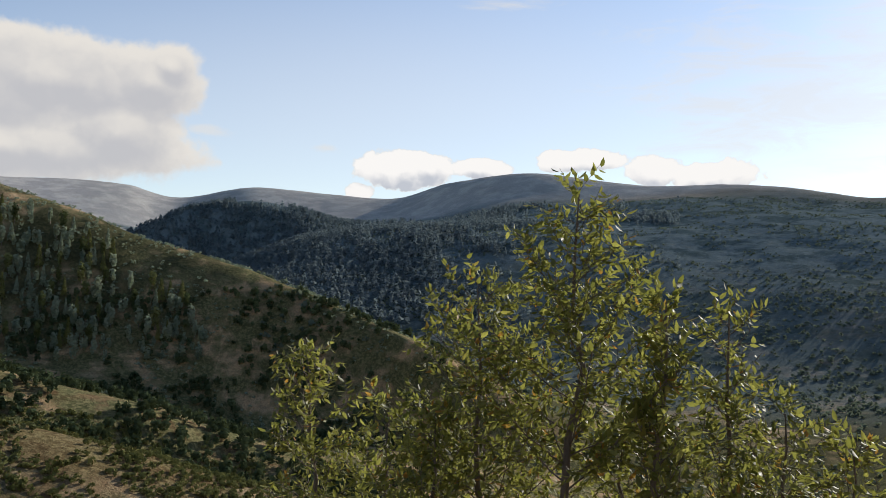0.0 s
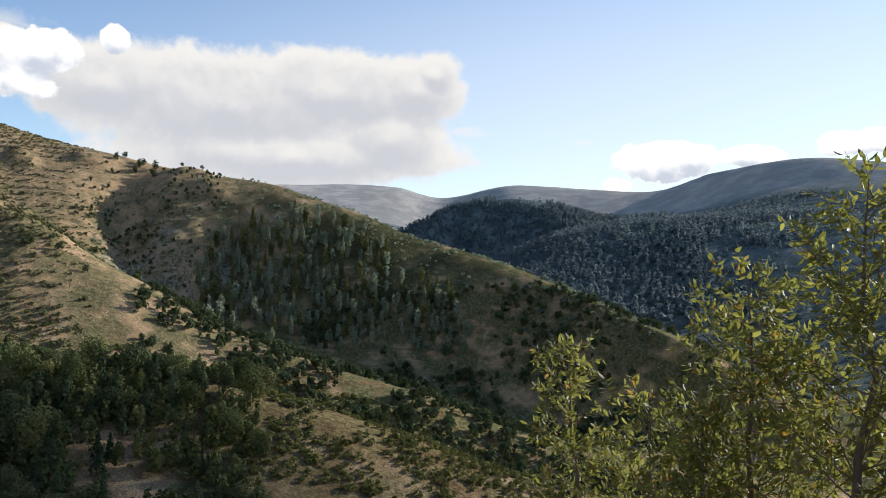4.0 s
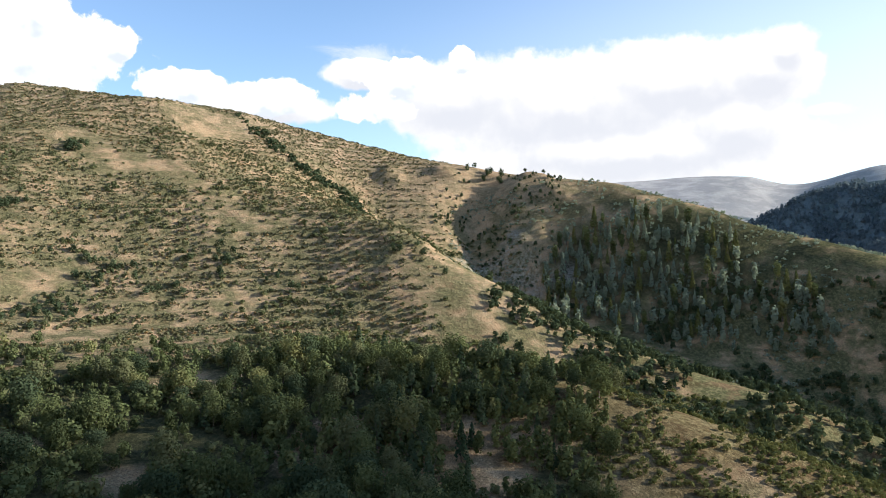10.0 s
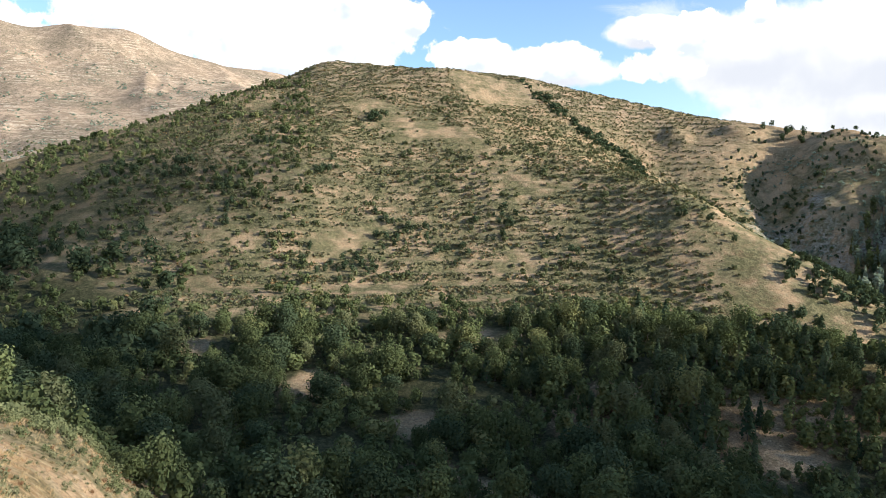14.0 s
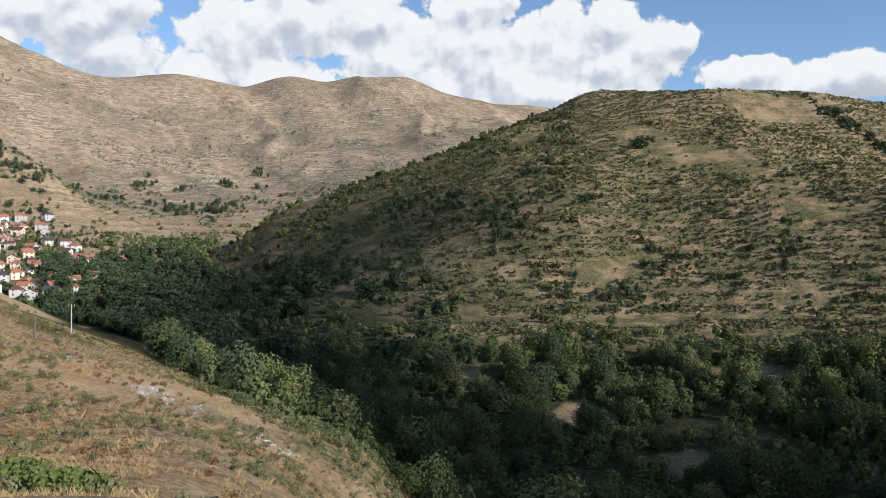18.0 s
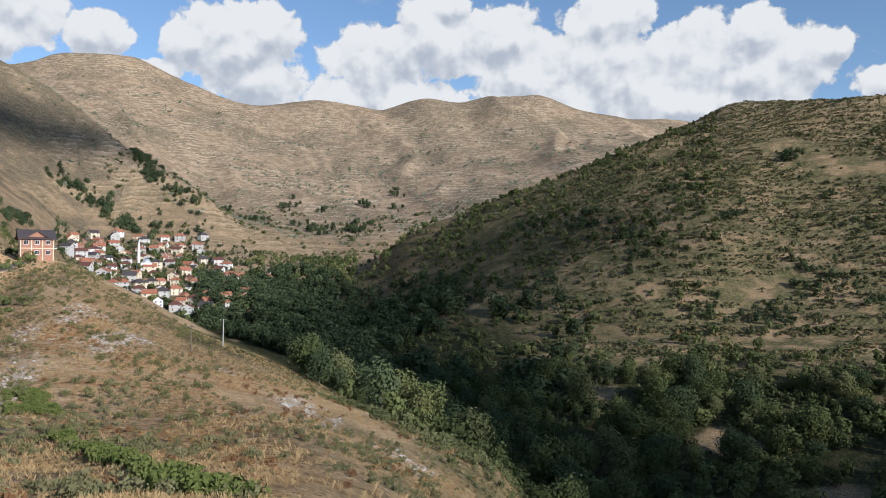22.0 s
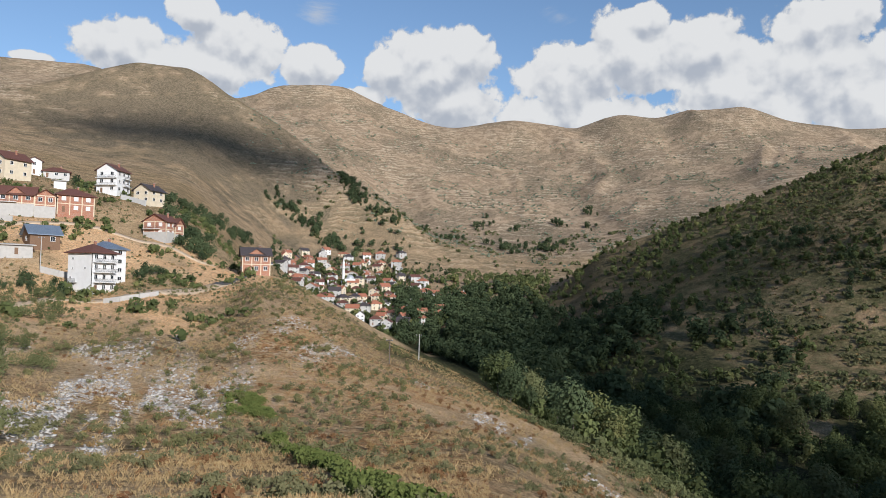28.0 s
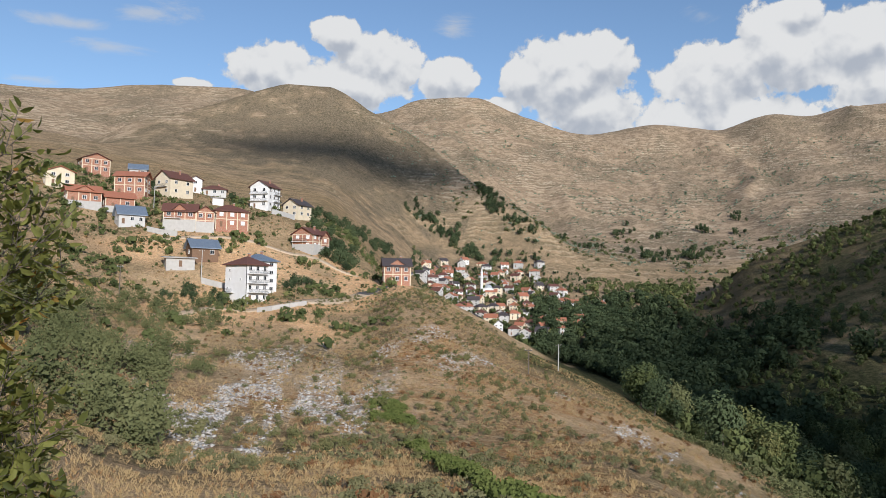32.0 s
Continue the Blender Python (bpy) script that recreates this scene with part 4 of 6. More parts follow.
def stuff(name, places, kinds, sizes, mat, label, category, sink=0.04):
    """Many small plants joined into one object; kinds are (verts, faces) of unit height."""
    vs, fs, tones, n = [], [], [], 0
    pick = rng.integers(0, len(kinds), len(places))
    for k, (v, f) in enumerate(kinds):
        p = places[pick == k]
        if not len(p):
            continue
        s = sizes[pick == k]
        t = rng.uniform(0, 2 * np.pi, len(p))
        c, q = np.cos(t)[:, None], np.sin(t)[:, None]
        w = rng.uniform(0.85, 1.2, len(p))[:, None]
        x = (v[None, :, 0] * c - v[None, :, 1] * q) * s[:, None] * w + p[:, 0:1]
        y = (v[None, :, 0] * q + v[None, :, 1] * c) * s[:, None] * w + p[:, 1:2]
        z = (v[None, :, 2] - sink) * s[:, None] + p[:, 2:3]
        vs.append(np.stack([x, y, z], -1).reshape(-1, 3))
        fs.append((f[None] + (np.arange(len(p)) * len(v))[:, None, None]).reshape(-1, f.shape[1]) + n)
        tones.append(np.repeat(rng.uniform(0, 1, len(p)), len(v)))
        n += len(p) * len(v)
    if not vs:
        return None
    return tagged(new(name, mesh_from(name, np.concatenate(vs), np.concatenate(fs), MAT[mat], attributes=[("tone", np.concatenate(tones))])), label, category, kind="stuff")


def sizes(count, lo, hi):
    return rng.uniform(lo, hi, count)


BUSH = [clump_crown(34, 0.62, 0.46, 0.0, 0.32, 0.28, 5, s) for s in range(5)]
LOW = [clump_crown(30, 0.66, 0.44, 0.0, 0.27, 0.5, 5, 80 + s) for s in range(6)]
ROUND = [clump_crown(175, 0.36, 0.46, 0.0, 0.105, 0.22, 9, 10 + s) for s in range(6)]
ROUND_FAR = [clump_crown(60, 0.37, 0.42, 0.08, 0.20, 0.24, 6, 90 + s) for s in range(5)]
TINY = [clump_crown(9, 0.6, 0.42, 0.0, 0.62, 0.5, 3, 140 + s) for s in range(6)]
TALL = [clump_crown(80, 0.18, 0.46, 0.06, 0.12, 0.4, 8, 20 + s) for s in range(5)]
CONE = [cone_crown(60, 0.24, 0.95, 0.04, 0.20, 30 + s) for s in range(4)]
FINE = [clump_crown(110, 0.60, 0.46, 0.0, 0.16, 0.6, 8, 60 + s) for s in range(4)]
WISPY = [clump_crown(240, 0.46, 0.46, 0.02, 0.068, 0.8, 14, 70 + s) for s in range(4)]
SPIKE = [cone_crown(11, 0.26, 0.95, 0.0, 0.42, 50 + s) for s in range(4)]


def on_step(x, y, b, r):
    """Bushes follow the banks of the terraces."""
    return (grid_at(TERRACE_EDGE, x, y) > rng.uniform(0.12, 0.95, len(x))) & (fbm(x, y, 55, 3, 61) > -0.45)


def clustered(size, seed, cut):
    return lambda x, y, b, r: fbm(x, y, size, 3, seed) + rng.uniform(-0.25, 0.25, len(x)) > cut


def tree_kinds(kind, count, mats, name, label, category):
    """Whole trees with trunk and crown, built once each; copies stand where they are wanted."""
    made = []
    for k in range(count):
        g = np.random.default_rng(100 + k + len(name))
        if kind == "round":
            crown = clump_crown(1700, 0.36, 0.46, 0.03, 0.043, 0.3, 16, 200 + k)
        elif kind == "tall" and k % 2:
            crown = cone_crown(320, 0.15, 0.95, 0.04, 0.085, 260 + k)
        elif kind == "tall":
            crown = clump_crown(240, 0.15, 0.47, 0.05, 0.085, 0.3, 12, 220 + k)
        else:
            crown = cone_crown(260, 0.2, 0.96, 0.03, 0.10, 240 + k)
        mat = mats[k % len(mats)]
        ob = new(name)
        tagged(ob, label, category, label.split(" on ")[0] + "s")
        t = new("trunk", mesh_from("trunk", *trunk_shape(0.62 if kind == "round" else 0.85, 0.022, g), MAT["bark"]))
        c = new("crown", mesh_from("crown", *crown, MAT[mat]))
        t.parent = c.parent = ob
        made.append(ob)
    return made


def stand(kinds, places, tall):
    """Copies of the trees at the places; the first of each kind stands at its own place."""
    for i, (p, s) in enumerate(zip(places, tall)):
        m = Matrix.Translation(p) @ pose(0, 0, 0, 0, 0, float(rng.uniform(0, 360)))
        if i < len(kinds):
            ob = kinds[i]
        else:
            ob = copy_thing(kinds[i % len(kinds)], Matrix())
        ob.matrix_world = m @ Matrix.Diagonal((s * float(rng.uniform(0.85, 1.2)), s * float(rng.uniform(0.85, 1.2)), s, 1))


def spaced(p, gap):
    """Drops places that stand too close to one another."""
    keep = []
    for q in p:
        if all((q[0] - k[0]) ** 2 + (q[1] - k[1]) ** 2 > gap * gap for k in keep):
            keep.append(q)
    return np.array(keep)


def plant_all():
    leafy = tree_kinds("round", 6, ["leaf", "leaf_dark", "leaf", "leaf_olive", "leaf", "leaf_dark"], "broadleaf_tree", "leafy green tree on the slope above the stream", "tree")
    p = spaced(scatter(18, 90, 150, 350, 900, clustered(26, 64, -0.14), 3), 5.2)
    p = p[np.argsort(np.hypot(p[:, 0], p[:, 1]))][:298]
    stand(leafy, p[rng.permutation(len(p))], sizes(len(p), 6.5, 15))
    firs = tree_kinds("cone", 3, ["leaf_dark", "needle"], "conifer", "dark conifer on the lower slope", "tree")
    p = spaced(scatter(22, 48, 195, 300, 60, clustered(30, 80, -0.3), 3), 6)
    stand(firs, p[:40], sizes(len(p), 7, 13))
    poplars = tree_kinds("tall", 4, ["leaf_grey", "leaf_grey", "leaf", "leaf_yellow"], "slender_tree", "slender grey-green tree on the steep spur", "tree")
    below = lambda b: np.interp(b, [0, 4, 8, 12, 16, 20, 24], [470, 500, 535, 560, 575, 570, 540])
    grove = clustered(40, 63, -0.35)
    p = spaced(scatter(4, 23, 490, 600, 300, lambda x, y, b, r: grove(x, y, b, r) & (r < below(b) + 4), 5), 5.0)
    stand(poplars, p[:210], sizes(len(p), 10, 16))

    p = scatter(28, 78, 300, 735, 27000, on_step, 8)
    stuff("terrace_bushes", p, TINY, sizes(len(p), 0.5, 1.6), "scrub", "grey-green bushes along the banks of old field terraces", "bushes")
    p = scatter(24, 76, 290, 620, 2600, lambda x, y, b, r: clustered(22, 62, 0.12)(x, y, b, r) & (grid_at(TERRACE_EDGE, x, y) > rng.uniform(-0.3, 0.9, len(x))), 8)
    stuff("hill_bushes", p, BUSH, sizes(len(p), 1.0, 2.8) * rng.uniform(0.6, 1.5, len(p)), "leaf_olive", "dark green bushes scattered on the terraced hill", "bushes")
    p = scatter(60, 87, 330, 680, 1700, clustered(24, 81, -0.05), 5)
    stuff("flank_bushes", p, ROUND_FAR, sizes(len(p), 1.8, 5.5) * rng.uniform(0.6, 1.4, len(p)), "leaf", "dark trees and bushes on the shaded flank", "bushes")
    p = scatter(3, 23, 480, 600, 170, lambda x, y, b, r: grove(x, y, b, r) & (r < below(b)), 5)
    stuff("spur_wood", p, TALL, sizes(len(p), 7, 13), "leaf_grey", "slender grey-green trees crowded on a steep spur", "trees")
    p = np.concatenate([scatter(18, 90, 170, 340, 500, clustered(26, 64, -0.08), 3), scatter(45, 84, 150, 305, 620, clustered(30, 72, -0.45), 3)])
    stuff("slope_wood", p, ROUND, sizes(len(p), 4, 8.5), "leaf", "leafy wood on the lower slope above the stream", "trees")
    p = scatter(18, 46, 165, 305, 700, clustered(18, 93, -0.5), 3)
    stuff("slender_wood", p, TALL, sizes(len(p), 5, 10), "leaf", "slender green trees crowded on the shaded lower slope", "trees")
    p = scatter(14, 84, 135, 345, 1900, clustered(14, 96, -0.25), 3)
    stuff("slope_bushes", p, BUSH, sizes(len(p), 0.9, 3.2), "leaf_olive", "yellow-green bushes between the trees of the lower slope", "bushes")
    floor_r = lambda b: np.interp(b, [70, 79.5, 86, 90, 95, 98], [200, 240, 300, 400, 500, 560])
    dense = clustered(40, 65, -0.3)
    p = scatter(70, 97, 190, 720, 1200, lambda x, y, b, r: dense(x, y, b, r) & (r > floor_r(b) - 25) & (r > 265) & (r < floor_r(b) * (1.35 + rng.uniform(0, 0.5, len(b))) + 20), 6)
    stuff("valley_wood", p, ROUND, sizes(len(p), 6, 15), "leaf_dark", "dense leafy wood along the valley floor", "trees")
    p = scatter(86, 103.5, 540, 800, 800, clustered(20, 82, -0.2), 3)
    stuff("village_trees", p, ROUND_FAR, sizes(len(p), 3, 9), "leaf", "garden trees between the village houses", "trees")
    p = scatter(92.5, 106, 575, 830, 700, None, 1)
    stuff("village_gardens", p, ROUND_FAR, sizes(len(p), 2, 5.5) * rng.uniform(0.7, 1.4, len(p)), "leaf_dark", "dark fruit trees and hedges in the village gardens", "trees")
    p = scatter(-14, 27, 330, 520, 1700, clustered(24, 66, -0.12), 3)
    stuff("ravine_wood", p, ROUND_FAR, sizes(len(p), 2.5, 7.5), "leaf_dark", "low trees and bushes filling the ravine", "trees")
    p = scatter(-12, 38, 225, 355, 4600, clustered(14, 83, -0.2), 3)
    stuff("spur_bushes", p, BUSH, sizes(len(p), 0.8, 2.6), "leaf_yellow", "yellow-green bushes on the brown spur", "bushes")
    p = scatter(36, 45, 500, 700, 260, lambda x, y, b, r: np.abs(r - np.interp(b, [34, 37, 41, 45], [520, 590, 630, 690])) < 3 + 12 * np.clip(fbm(x, y, 22, 3, 97) + 0.6, 0, 1.2), 14)
    stuff("gully_bushes", p, BUSH, sizes(len(p), 1.5, 5.0), "leaf_dark", "dark bushes lining a gully in the terraced hill", "bushes")
    spots = []
    for b, r, half, count in ((69.1, 485, 16, 26), (55.5, 566, 9, 10), (59.0, 478, 8, 8), (59.5, 384, 11, 14), (56.3, 382, 9, 10), (46.2, 426, 12, 14), (72.9, 428, 14, 18), (79.5, 450, 22, 30),
                              (54.4, 418, 18, 12), (37.4, 370, 9, 8), (26.9, 668, 12, 10), (66.0, 430, 12, 10), (50.0, 395, 14, 10), (42.0, 400, 12, 9), (33.0, 420, 14, 10), (63.5, 520, 12, 8), (100.5, 971, 14, 16), (99.7, 942, 11, 14), (98.6, 920, 11, 12), (105.9, 921, 9, 9), (104.5, 920, 10, 10), (103.1, 907, 10, 11),
                              (101.6, 878, 12, 14), (111.6, 345, 11, 12), (110.2, 420, 12, 14), (108.6, 620, 14, 12), (97.4, 908, 15, 12), (93.3, 989, 20, 14), (95.3, 1080, 18, 8), (85.4, 1006, 22, 12), (87.9, 1095, 16, 8), (82.9, 1120, 18, 8),
                              (112.7, 327, 9, 14), (111.2, 336, 10, 16), (109.4, 454, 10, 16), (108.2, 570, 8, 10), (105.3, 918, 10, 10), (104.1, 909, 12, 16), (102.9, 894, 10, 14), (101.6, 862, 12, 14), (100.7, 970, 9, 18), (100.3, 945, 10, 14), (90.9, 1099, 14, 12), (88.4, 988, 22, 26), (86.4, 978, 20, 20), (99.6, 867, 14, 10), (97.1, 844, 18, 12), (85.2, 1123, 14, 10), (83.2, 1195, 16, 12),
                              (53.0, 418, 9, 12), (72.6, 505, 20, 26), (65.9, 457, 9, 8), (55.9, 372, 14, 10), (115.0, 226, 5, 9), (113.6, 224, 5, 7), (120.6, 206, 6, 12), (122.0, 212, 6, 10), (118.9, 318, 7, 7), (124.2, 318, 6, 6)):
        x, y, z = at(b, r)
        xy = rng.normal(size=(count, 2)) * half * (0.75, 0.55) + (x, y)
        spots.append(np.column_stack([xy, ground(xy[:, 0], xy[:, 1])]))
    p = np.concatenate(spots)
    near = np.clip(np.hypot(p[:, 0], p[:, 1]) / 500, 0.45, 1.5)
    stuff("hill_copses", p, ROUND, sizes(len(p), 3, 8) * near, "leaf_dark", "small copses of dark trees on the dry hillsides", "trees")
    p = scatter(21.5, 31, 510, 660, 190, clustered(16, 94, -0.1), 4)
    stuff("bowl_bushes", p, ROUND_FAR, sizes(len(p), 1.6, 5.0), "leaf_dark", "dark bushes on the shaded head of the ravine", "bushes")
    p = scatter(-14, 30, 440, 640, 2600, clustered(18, 84, 0.0), 3)
    stuff("crest_bushes", p, LOW, sizes(len(p), 0.8, 3.0), "leaf_grey", "bushes along the crest of the spur", "bushes")
    p = scatter(60, 108, 880, 1550, 5200, clustered(26, 67, 0.22), 6)
    stuff("mountain_bushes", p, TINY, sizes(len(p), 0.8, 2.2) * rng.uniform(0.6, 1.9, len(p)), "leaf_grey", "dark bushes dotted over the bare mountain slope", "bushes")
    p = scatter(78, 106, 690, 1080, 700, lambda x, y, b, r: clustered(28, 85, 0.3)(x, y, b, r) & ((b < 103) | (r < 820)), 8)
    stuff("foot_bushes", p, BUSH, sizes(len(p), 1.5, 5.5), "leaf_olive", "green bushes along the foot of the mountain above the village", "bushes")
    p = scatter(97.5, 101.5, 985, 1060, 60, None, 1)
    stuff("mountain_thicket", p, ROUND, sizes(len(p), 5, 11), "leaf_dark", "dark thicket on the mountain spur", "bushes")
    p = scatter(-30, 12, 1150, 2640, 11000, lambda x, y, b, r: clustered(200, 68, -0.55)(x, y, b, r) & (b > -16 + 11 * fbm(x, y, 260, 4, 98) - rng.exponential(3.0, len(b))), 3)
    stuff("far_forest", p, SPIKE, sizes(len(p), 10, 20), "hazed_needle", "dark distant conifer forest on the ridges", "forest")
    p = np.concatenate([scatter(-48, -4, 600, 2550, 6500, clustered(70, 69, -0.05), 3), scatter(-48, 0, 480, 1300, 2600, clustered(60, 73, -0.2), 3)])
    stuff("far_scrub", p, TINY, sizes(len(p), 1.8, 5.5), "hazed_leaf", "distant scrub and small trees on the shaded mountain side", "bushes")
    p = scatter(80, 134, 24, 95, 800, clustered(8, 70, 0.05), 3)
    stuff("slope_scrub", p, FINE, sizes(len(p), 0.25, 0.9), "scrub", "low dry scrub on the stony slope", "scrub")
    p = scatter(64, 134, 50, 220, 4600, clustered(10, 91, 0.0), 3)
    stuff("stony_scrub", p, LOW, sizes(len(p), 0.2, 0.7) * rng.uniform(0.6, 1.5, len(p)), "scrub", "grey-green cushions of scrub between the stones", "scrub")
    p = scatter(103, 133, 190, 345, 3000, clustered(9, 79, -0.2), 3)
    stuff("yard_scrub", p, TINY, sizes(len(p), 0.25, 0.9), "scrub", "dry scrub and weeds on the slope between the houses", "scrub")
    p = scatter(96, 127, 50, 225, 900, clustered(11, 92, 0.1), 3)
    stuff("fresh_scrub", p, FINE, sizes(len(p), 0.3, 1.3), "green_scrub", "fresh green low bushes on the stony slope", "scrub")
    p = scatter(66, 128, 22, 170, 520, clustered(9, 86, 0.25), 4)
    stuff("rust_scrub", p, FINE, sizes(len(p), 0.25, 0.8), "rust_scrub", "rust-red low scrub on the dry slope", "scrub")
    along = lambda x, y, b, r: np.abs(r - np.interp(b, [92, 97, 100, 104, 109, 112], [26, 32, 38, 60, 102, 125])) < (2.0 + 0.09 * r) * (0.35 + 1.1 * np.clip(fbm(x, y, 16, 3, 95) + 0.45, 0, 1.2))
    p = scatter(93, 108.8, 25, 102, 460, lambda x, y, b, r: along(x, y, b, r) & (fbm(x, y, 7, 3, 99) > -0.25), 20)
    stuff("gully_scrub", p, FINE, sizes(len(p), 0.4, 1.15), "leaf_fresh", "fresh green shrubs along a gully in the dry slope", "scrub")
    p = scatter(64, 90, 70, 150, 420, lambda x, y, b, r: clustered(12, 78, -0.15)(x, y, b, r) & (r > np.interp(b, [64, 76, 82, 90], [70, 92, 112, 146])), 6)
    stuff("shoulder_bushes", p, FINE, sizes(len(p), 0.6, 2.2), "leaf_olive", "olive bushes on the shoulder of the dry slope", "bushes")
    p = scatter(107, 131, 150, 340, 1100, clustered(14, 87, 0.12), 4)
    stuff("garden_bushes", p, BUSH, sizes(len(p), 0.7, 2.4) * rng.uniform(0.6, 1.5, len(p)), "leaf", "bushes and small trees round the hillside houses", "bushes")
    p = scatter(119.5, 136, 115, 205, 260, clustered(14, 88, -0.05), 3)
    stuff("bank_bushes", p, WISPY, sizes(len(p), 1.3, 3.8) * rng.uniform(0.6, 1.3, len(p)), "leaf_olive", "green bushes crowding the bank below the houses", "bushes")
    p = scatter(123.0, 133, 46, 135, 190, clustered(10, 89, -0.25), 3)
    stuff("grey_shrubs", p, WISPY, sizes(len(p), 1.4, 4.6), "leaf_olive", "grey-green shrubs on the scree below the road", "shrubs")
    p = scatter(110.0, 113.2, 262, 300, 60, None, 1)
    stuff("hedge", p, ROUND, sizes(len(p), 3, 6), "leaf_dark", "dark green trees beside the brick house", "trees")
    p = scatter(64, 134, 18, 230, 24000, clustered(7, 90, -0.25), 2)
    stuff("dry_grass", p, TUFT, np.clip(np.hypot(p[:, 0], p[:, 1]) / 140, 0.13, 0.42) * rng.uniform(0.6, 1.2, len(p)), "grass_tuft", "dry yellow grass tufts on the slope", "grass")
    p = scatter(90, 134, 12, 62, 9000, clustered(6, 77, -0.5), 2)
    stuff("short_grass", p, TUFT, sizes(len(p), 0.08, 0.24), "grass_tuft", "short dry grass on the ground below the road", "grass")
    rocky = lambda x, y, b, r: (grid_at(SCREE, x, y) > rng.uniform(0.12, 0.95, len(x)))
    p = scatter(78, 134, 20, 240, 12000, rocky, 10)
    stuff("scree_stones", p, STONE, sizes(len(p), 0.06, 0.26) * rng.uniform(0.4, 1.7, len(p)), "rock", "loose pale grey limestone blocks on the slope", "stones", 0.25)


def stone_shape(seed):
    g = np.random.default_rng(seed)
    v = np.array([(x, y, z) for x in (-0.5, 0.5) for y in (-0.5, 0.5) for z in (0, 0.7)]) * g.uniform(0.6, 1.3, (8, 3))
    f = np.array([(0, 1, 3, 2), (4, 6, 7, 5), (0, 4, 5, 1), (2, 3, 7, 6), (0, 2, 6, 4), (1, 5, 7, 3)])
    return v, f


def tuft_shape(seed):
    g = np.random.default_rng(seed)
    out = []
    for k in range(7):
        t = g.uniform(0, 6.28)
        d = np.array([math.cos(t), math.sin(t), 0]) * g.uniform(0.2, 0.7)
        w = np.array([-math.sin(t), math.cos(t), 0]) * 0.032
        o = d * 0.15
        out.append((np.array([o - w, o + w, o + d + w * 0.3 + [0, 0, g.uniform(0.7, 1.1)], o + d - w * 0.3 + [0, 0, g.uniform(0.7, 1.1)]]), np.array([(0, 1, 2, 3)])))
    return joined(out)


STONE = [stone_shape(s) for s in range(6)]
TUFT = [tuft_shape(s) for s in range(5)]
SCREE = COVER["scree"]
plant_all()


# ---- houses ----
def box(bm, x0, y0, z0, x1, y1, z1):
    m = Matrix.Translation(((x0 + x1) / 2, (y0 + y1) / 2, (z0 + z1) / 2)) @ Matrix.Diagonal((abs(x1 - x0), abs(y1 - y0), abs(z1 - z0), 1))
    bmesh.ops.create_cube(bm, size=1.0, matrix=m)
    return bm


def boxed(*sizes_list):
    bm = bmesh.new()
    for s in sizes_list:
        box(bm, *s)
    return bm


def prism(bm, ring, lift):
    """A solid from a ring of corners and the same ring moved by lift."""
    a = [bm.verts.new(p) for p in ring]
    b = [bm.verts.new(Vector(p) + Vector(lift)) for p in ring]
    bm.faces.new(a[::-1])
    bm.faces.new(b)
    for i in range(len(a)):
        j = (i + 1) % len(a)
        bm.faces.new((a[i], a[j], b[j], b[i]))
    return bm


def part(name, bm, mat, parent, label=""):
    me = bpy.data.meshes.new(name)
    bmesh.ops.recalc_face_normals(bm, faces=bm.faces)
    bm.to_mesh(me)
    bm.free()
    me.materials.append(MAT[mat])
    ob = new(name, me)
    ob.parent = parent
    if label:
        ob["label"] = label
    return ob


def thing(name, m, label, category, group=""):
    ob = new(name)
    ob.matrix_world = m
    ob.empty_display_size = 0.5
    return tagged(ob, label, category, group)


def roof_solid(kind, w, d, z, rise, over=0.6, thick=0.22):
    """Gable (ridge along x or y) or hipped roof slab with eaves."""
    bm = bmesh.new()
    W, D = w / 2 + over, d / 2 + over
    drop = rise * over / (d / 2 if kind == "gable_x" else w / 2)
    if kind == "hip":
        k = min(W, D) * 0.98
        ridge = [(-W + k, -D + k, z + rise), (W - k, D - k, z + rise)] if W > D else [(-W + k, -D + k, z + rise), (W - k, D - k, z + rise)]
        e = [(-W, -D, z - 0.12), (W, -D, z - 0.12), (W, D, z - 0.12), (-W, D, z - 0.12)]
        v = [bm.verts.new(p) for p in e]
        lo = [bm.verts.new((p[0], p[1], p[2] - thick)) for p in e]
        r0, r1 = [bm.verts.new(p) for p in ridge]
        if W > D:
            faces = [(v[0], v[1], r1, r0), (v[1], v[2], r1), (v[2], v[3], r0, r1), (v[3], v[0], r0)]
        else:
            faces = [(v[0], v[1], r0), (v[1], v[2], r1, r0), (v[2], v[3], r1), (v[3], v[0], r0, r1)]
        for f in faces:
            bm.faces.new(f)
        bm.faces.new(lo[::-1])
        for i in range(4):
            j = (i + 1) % 4
            bm.faces.new((lo[i], lo[j], v[j], v[i]))
        return bm
    if kind == "gable_x":
        s = [(-W, -D, z - drop), (-W, 0, z + rise), (-W, D, z - drop), (-W, D, z - drop + thick), (-W, 0, z + rise + thick), (-W, -D, z - drop + thick)]
        return prism(bm, s, (2 * W, 0, 0))
    if kind == "gable_y":
        s = [(-W, -D, z - drop), (0, -D, z + rise), (W, -D, z - drop), (W, -D, z - drop + thick), (0, -D, z + rise + thick), (-W, -D, z - drop + thick)]
        return prism(bm, s, (0, 2 * D, 0))
    s = [(-W, -D, z), (W, -D, z), (W, D, z + rise), (-W, D, z + rise)]
    return prism(bm, s, (0, 0, thick))


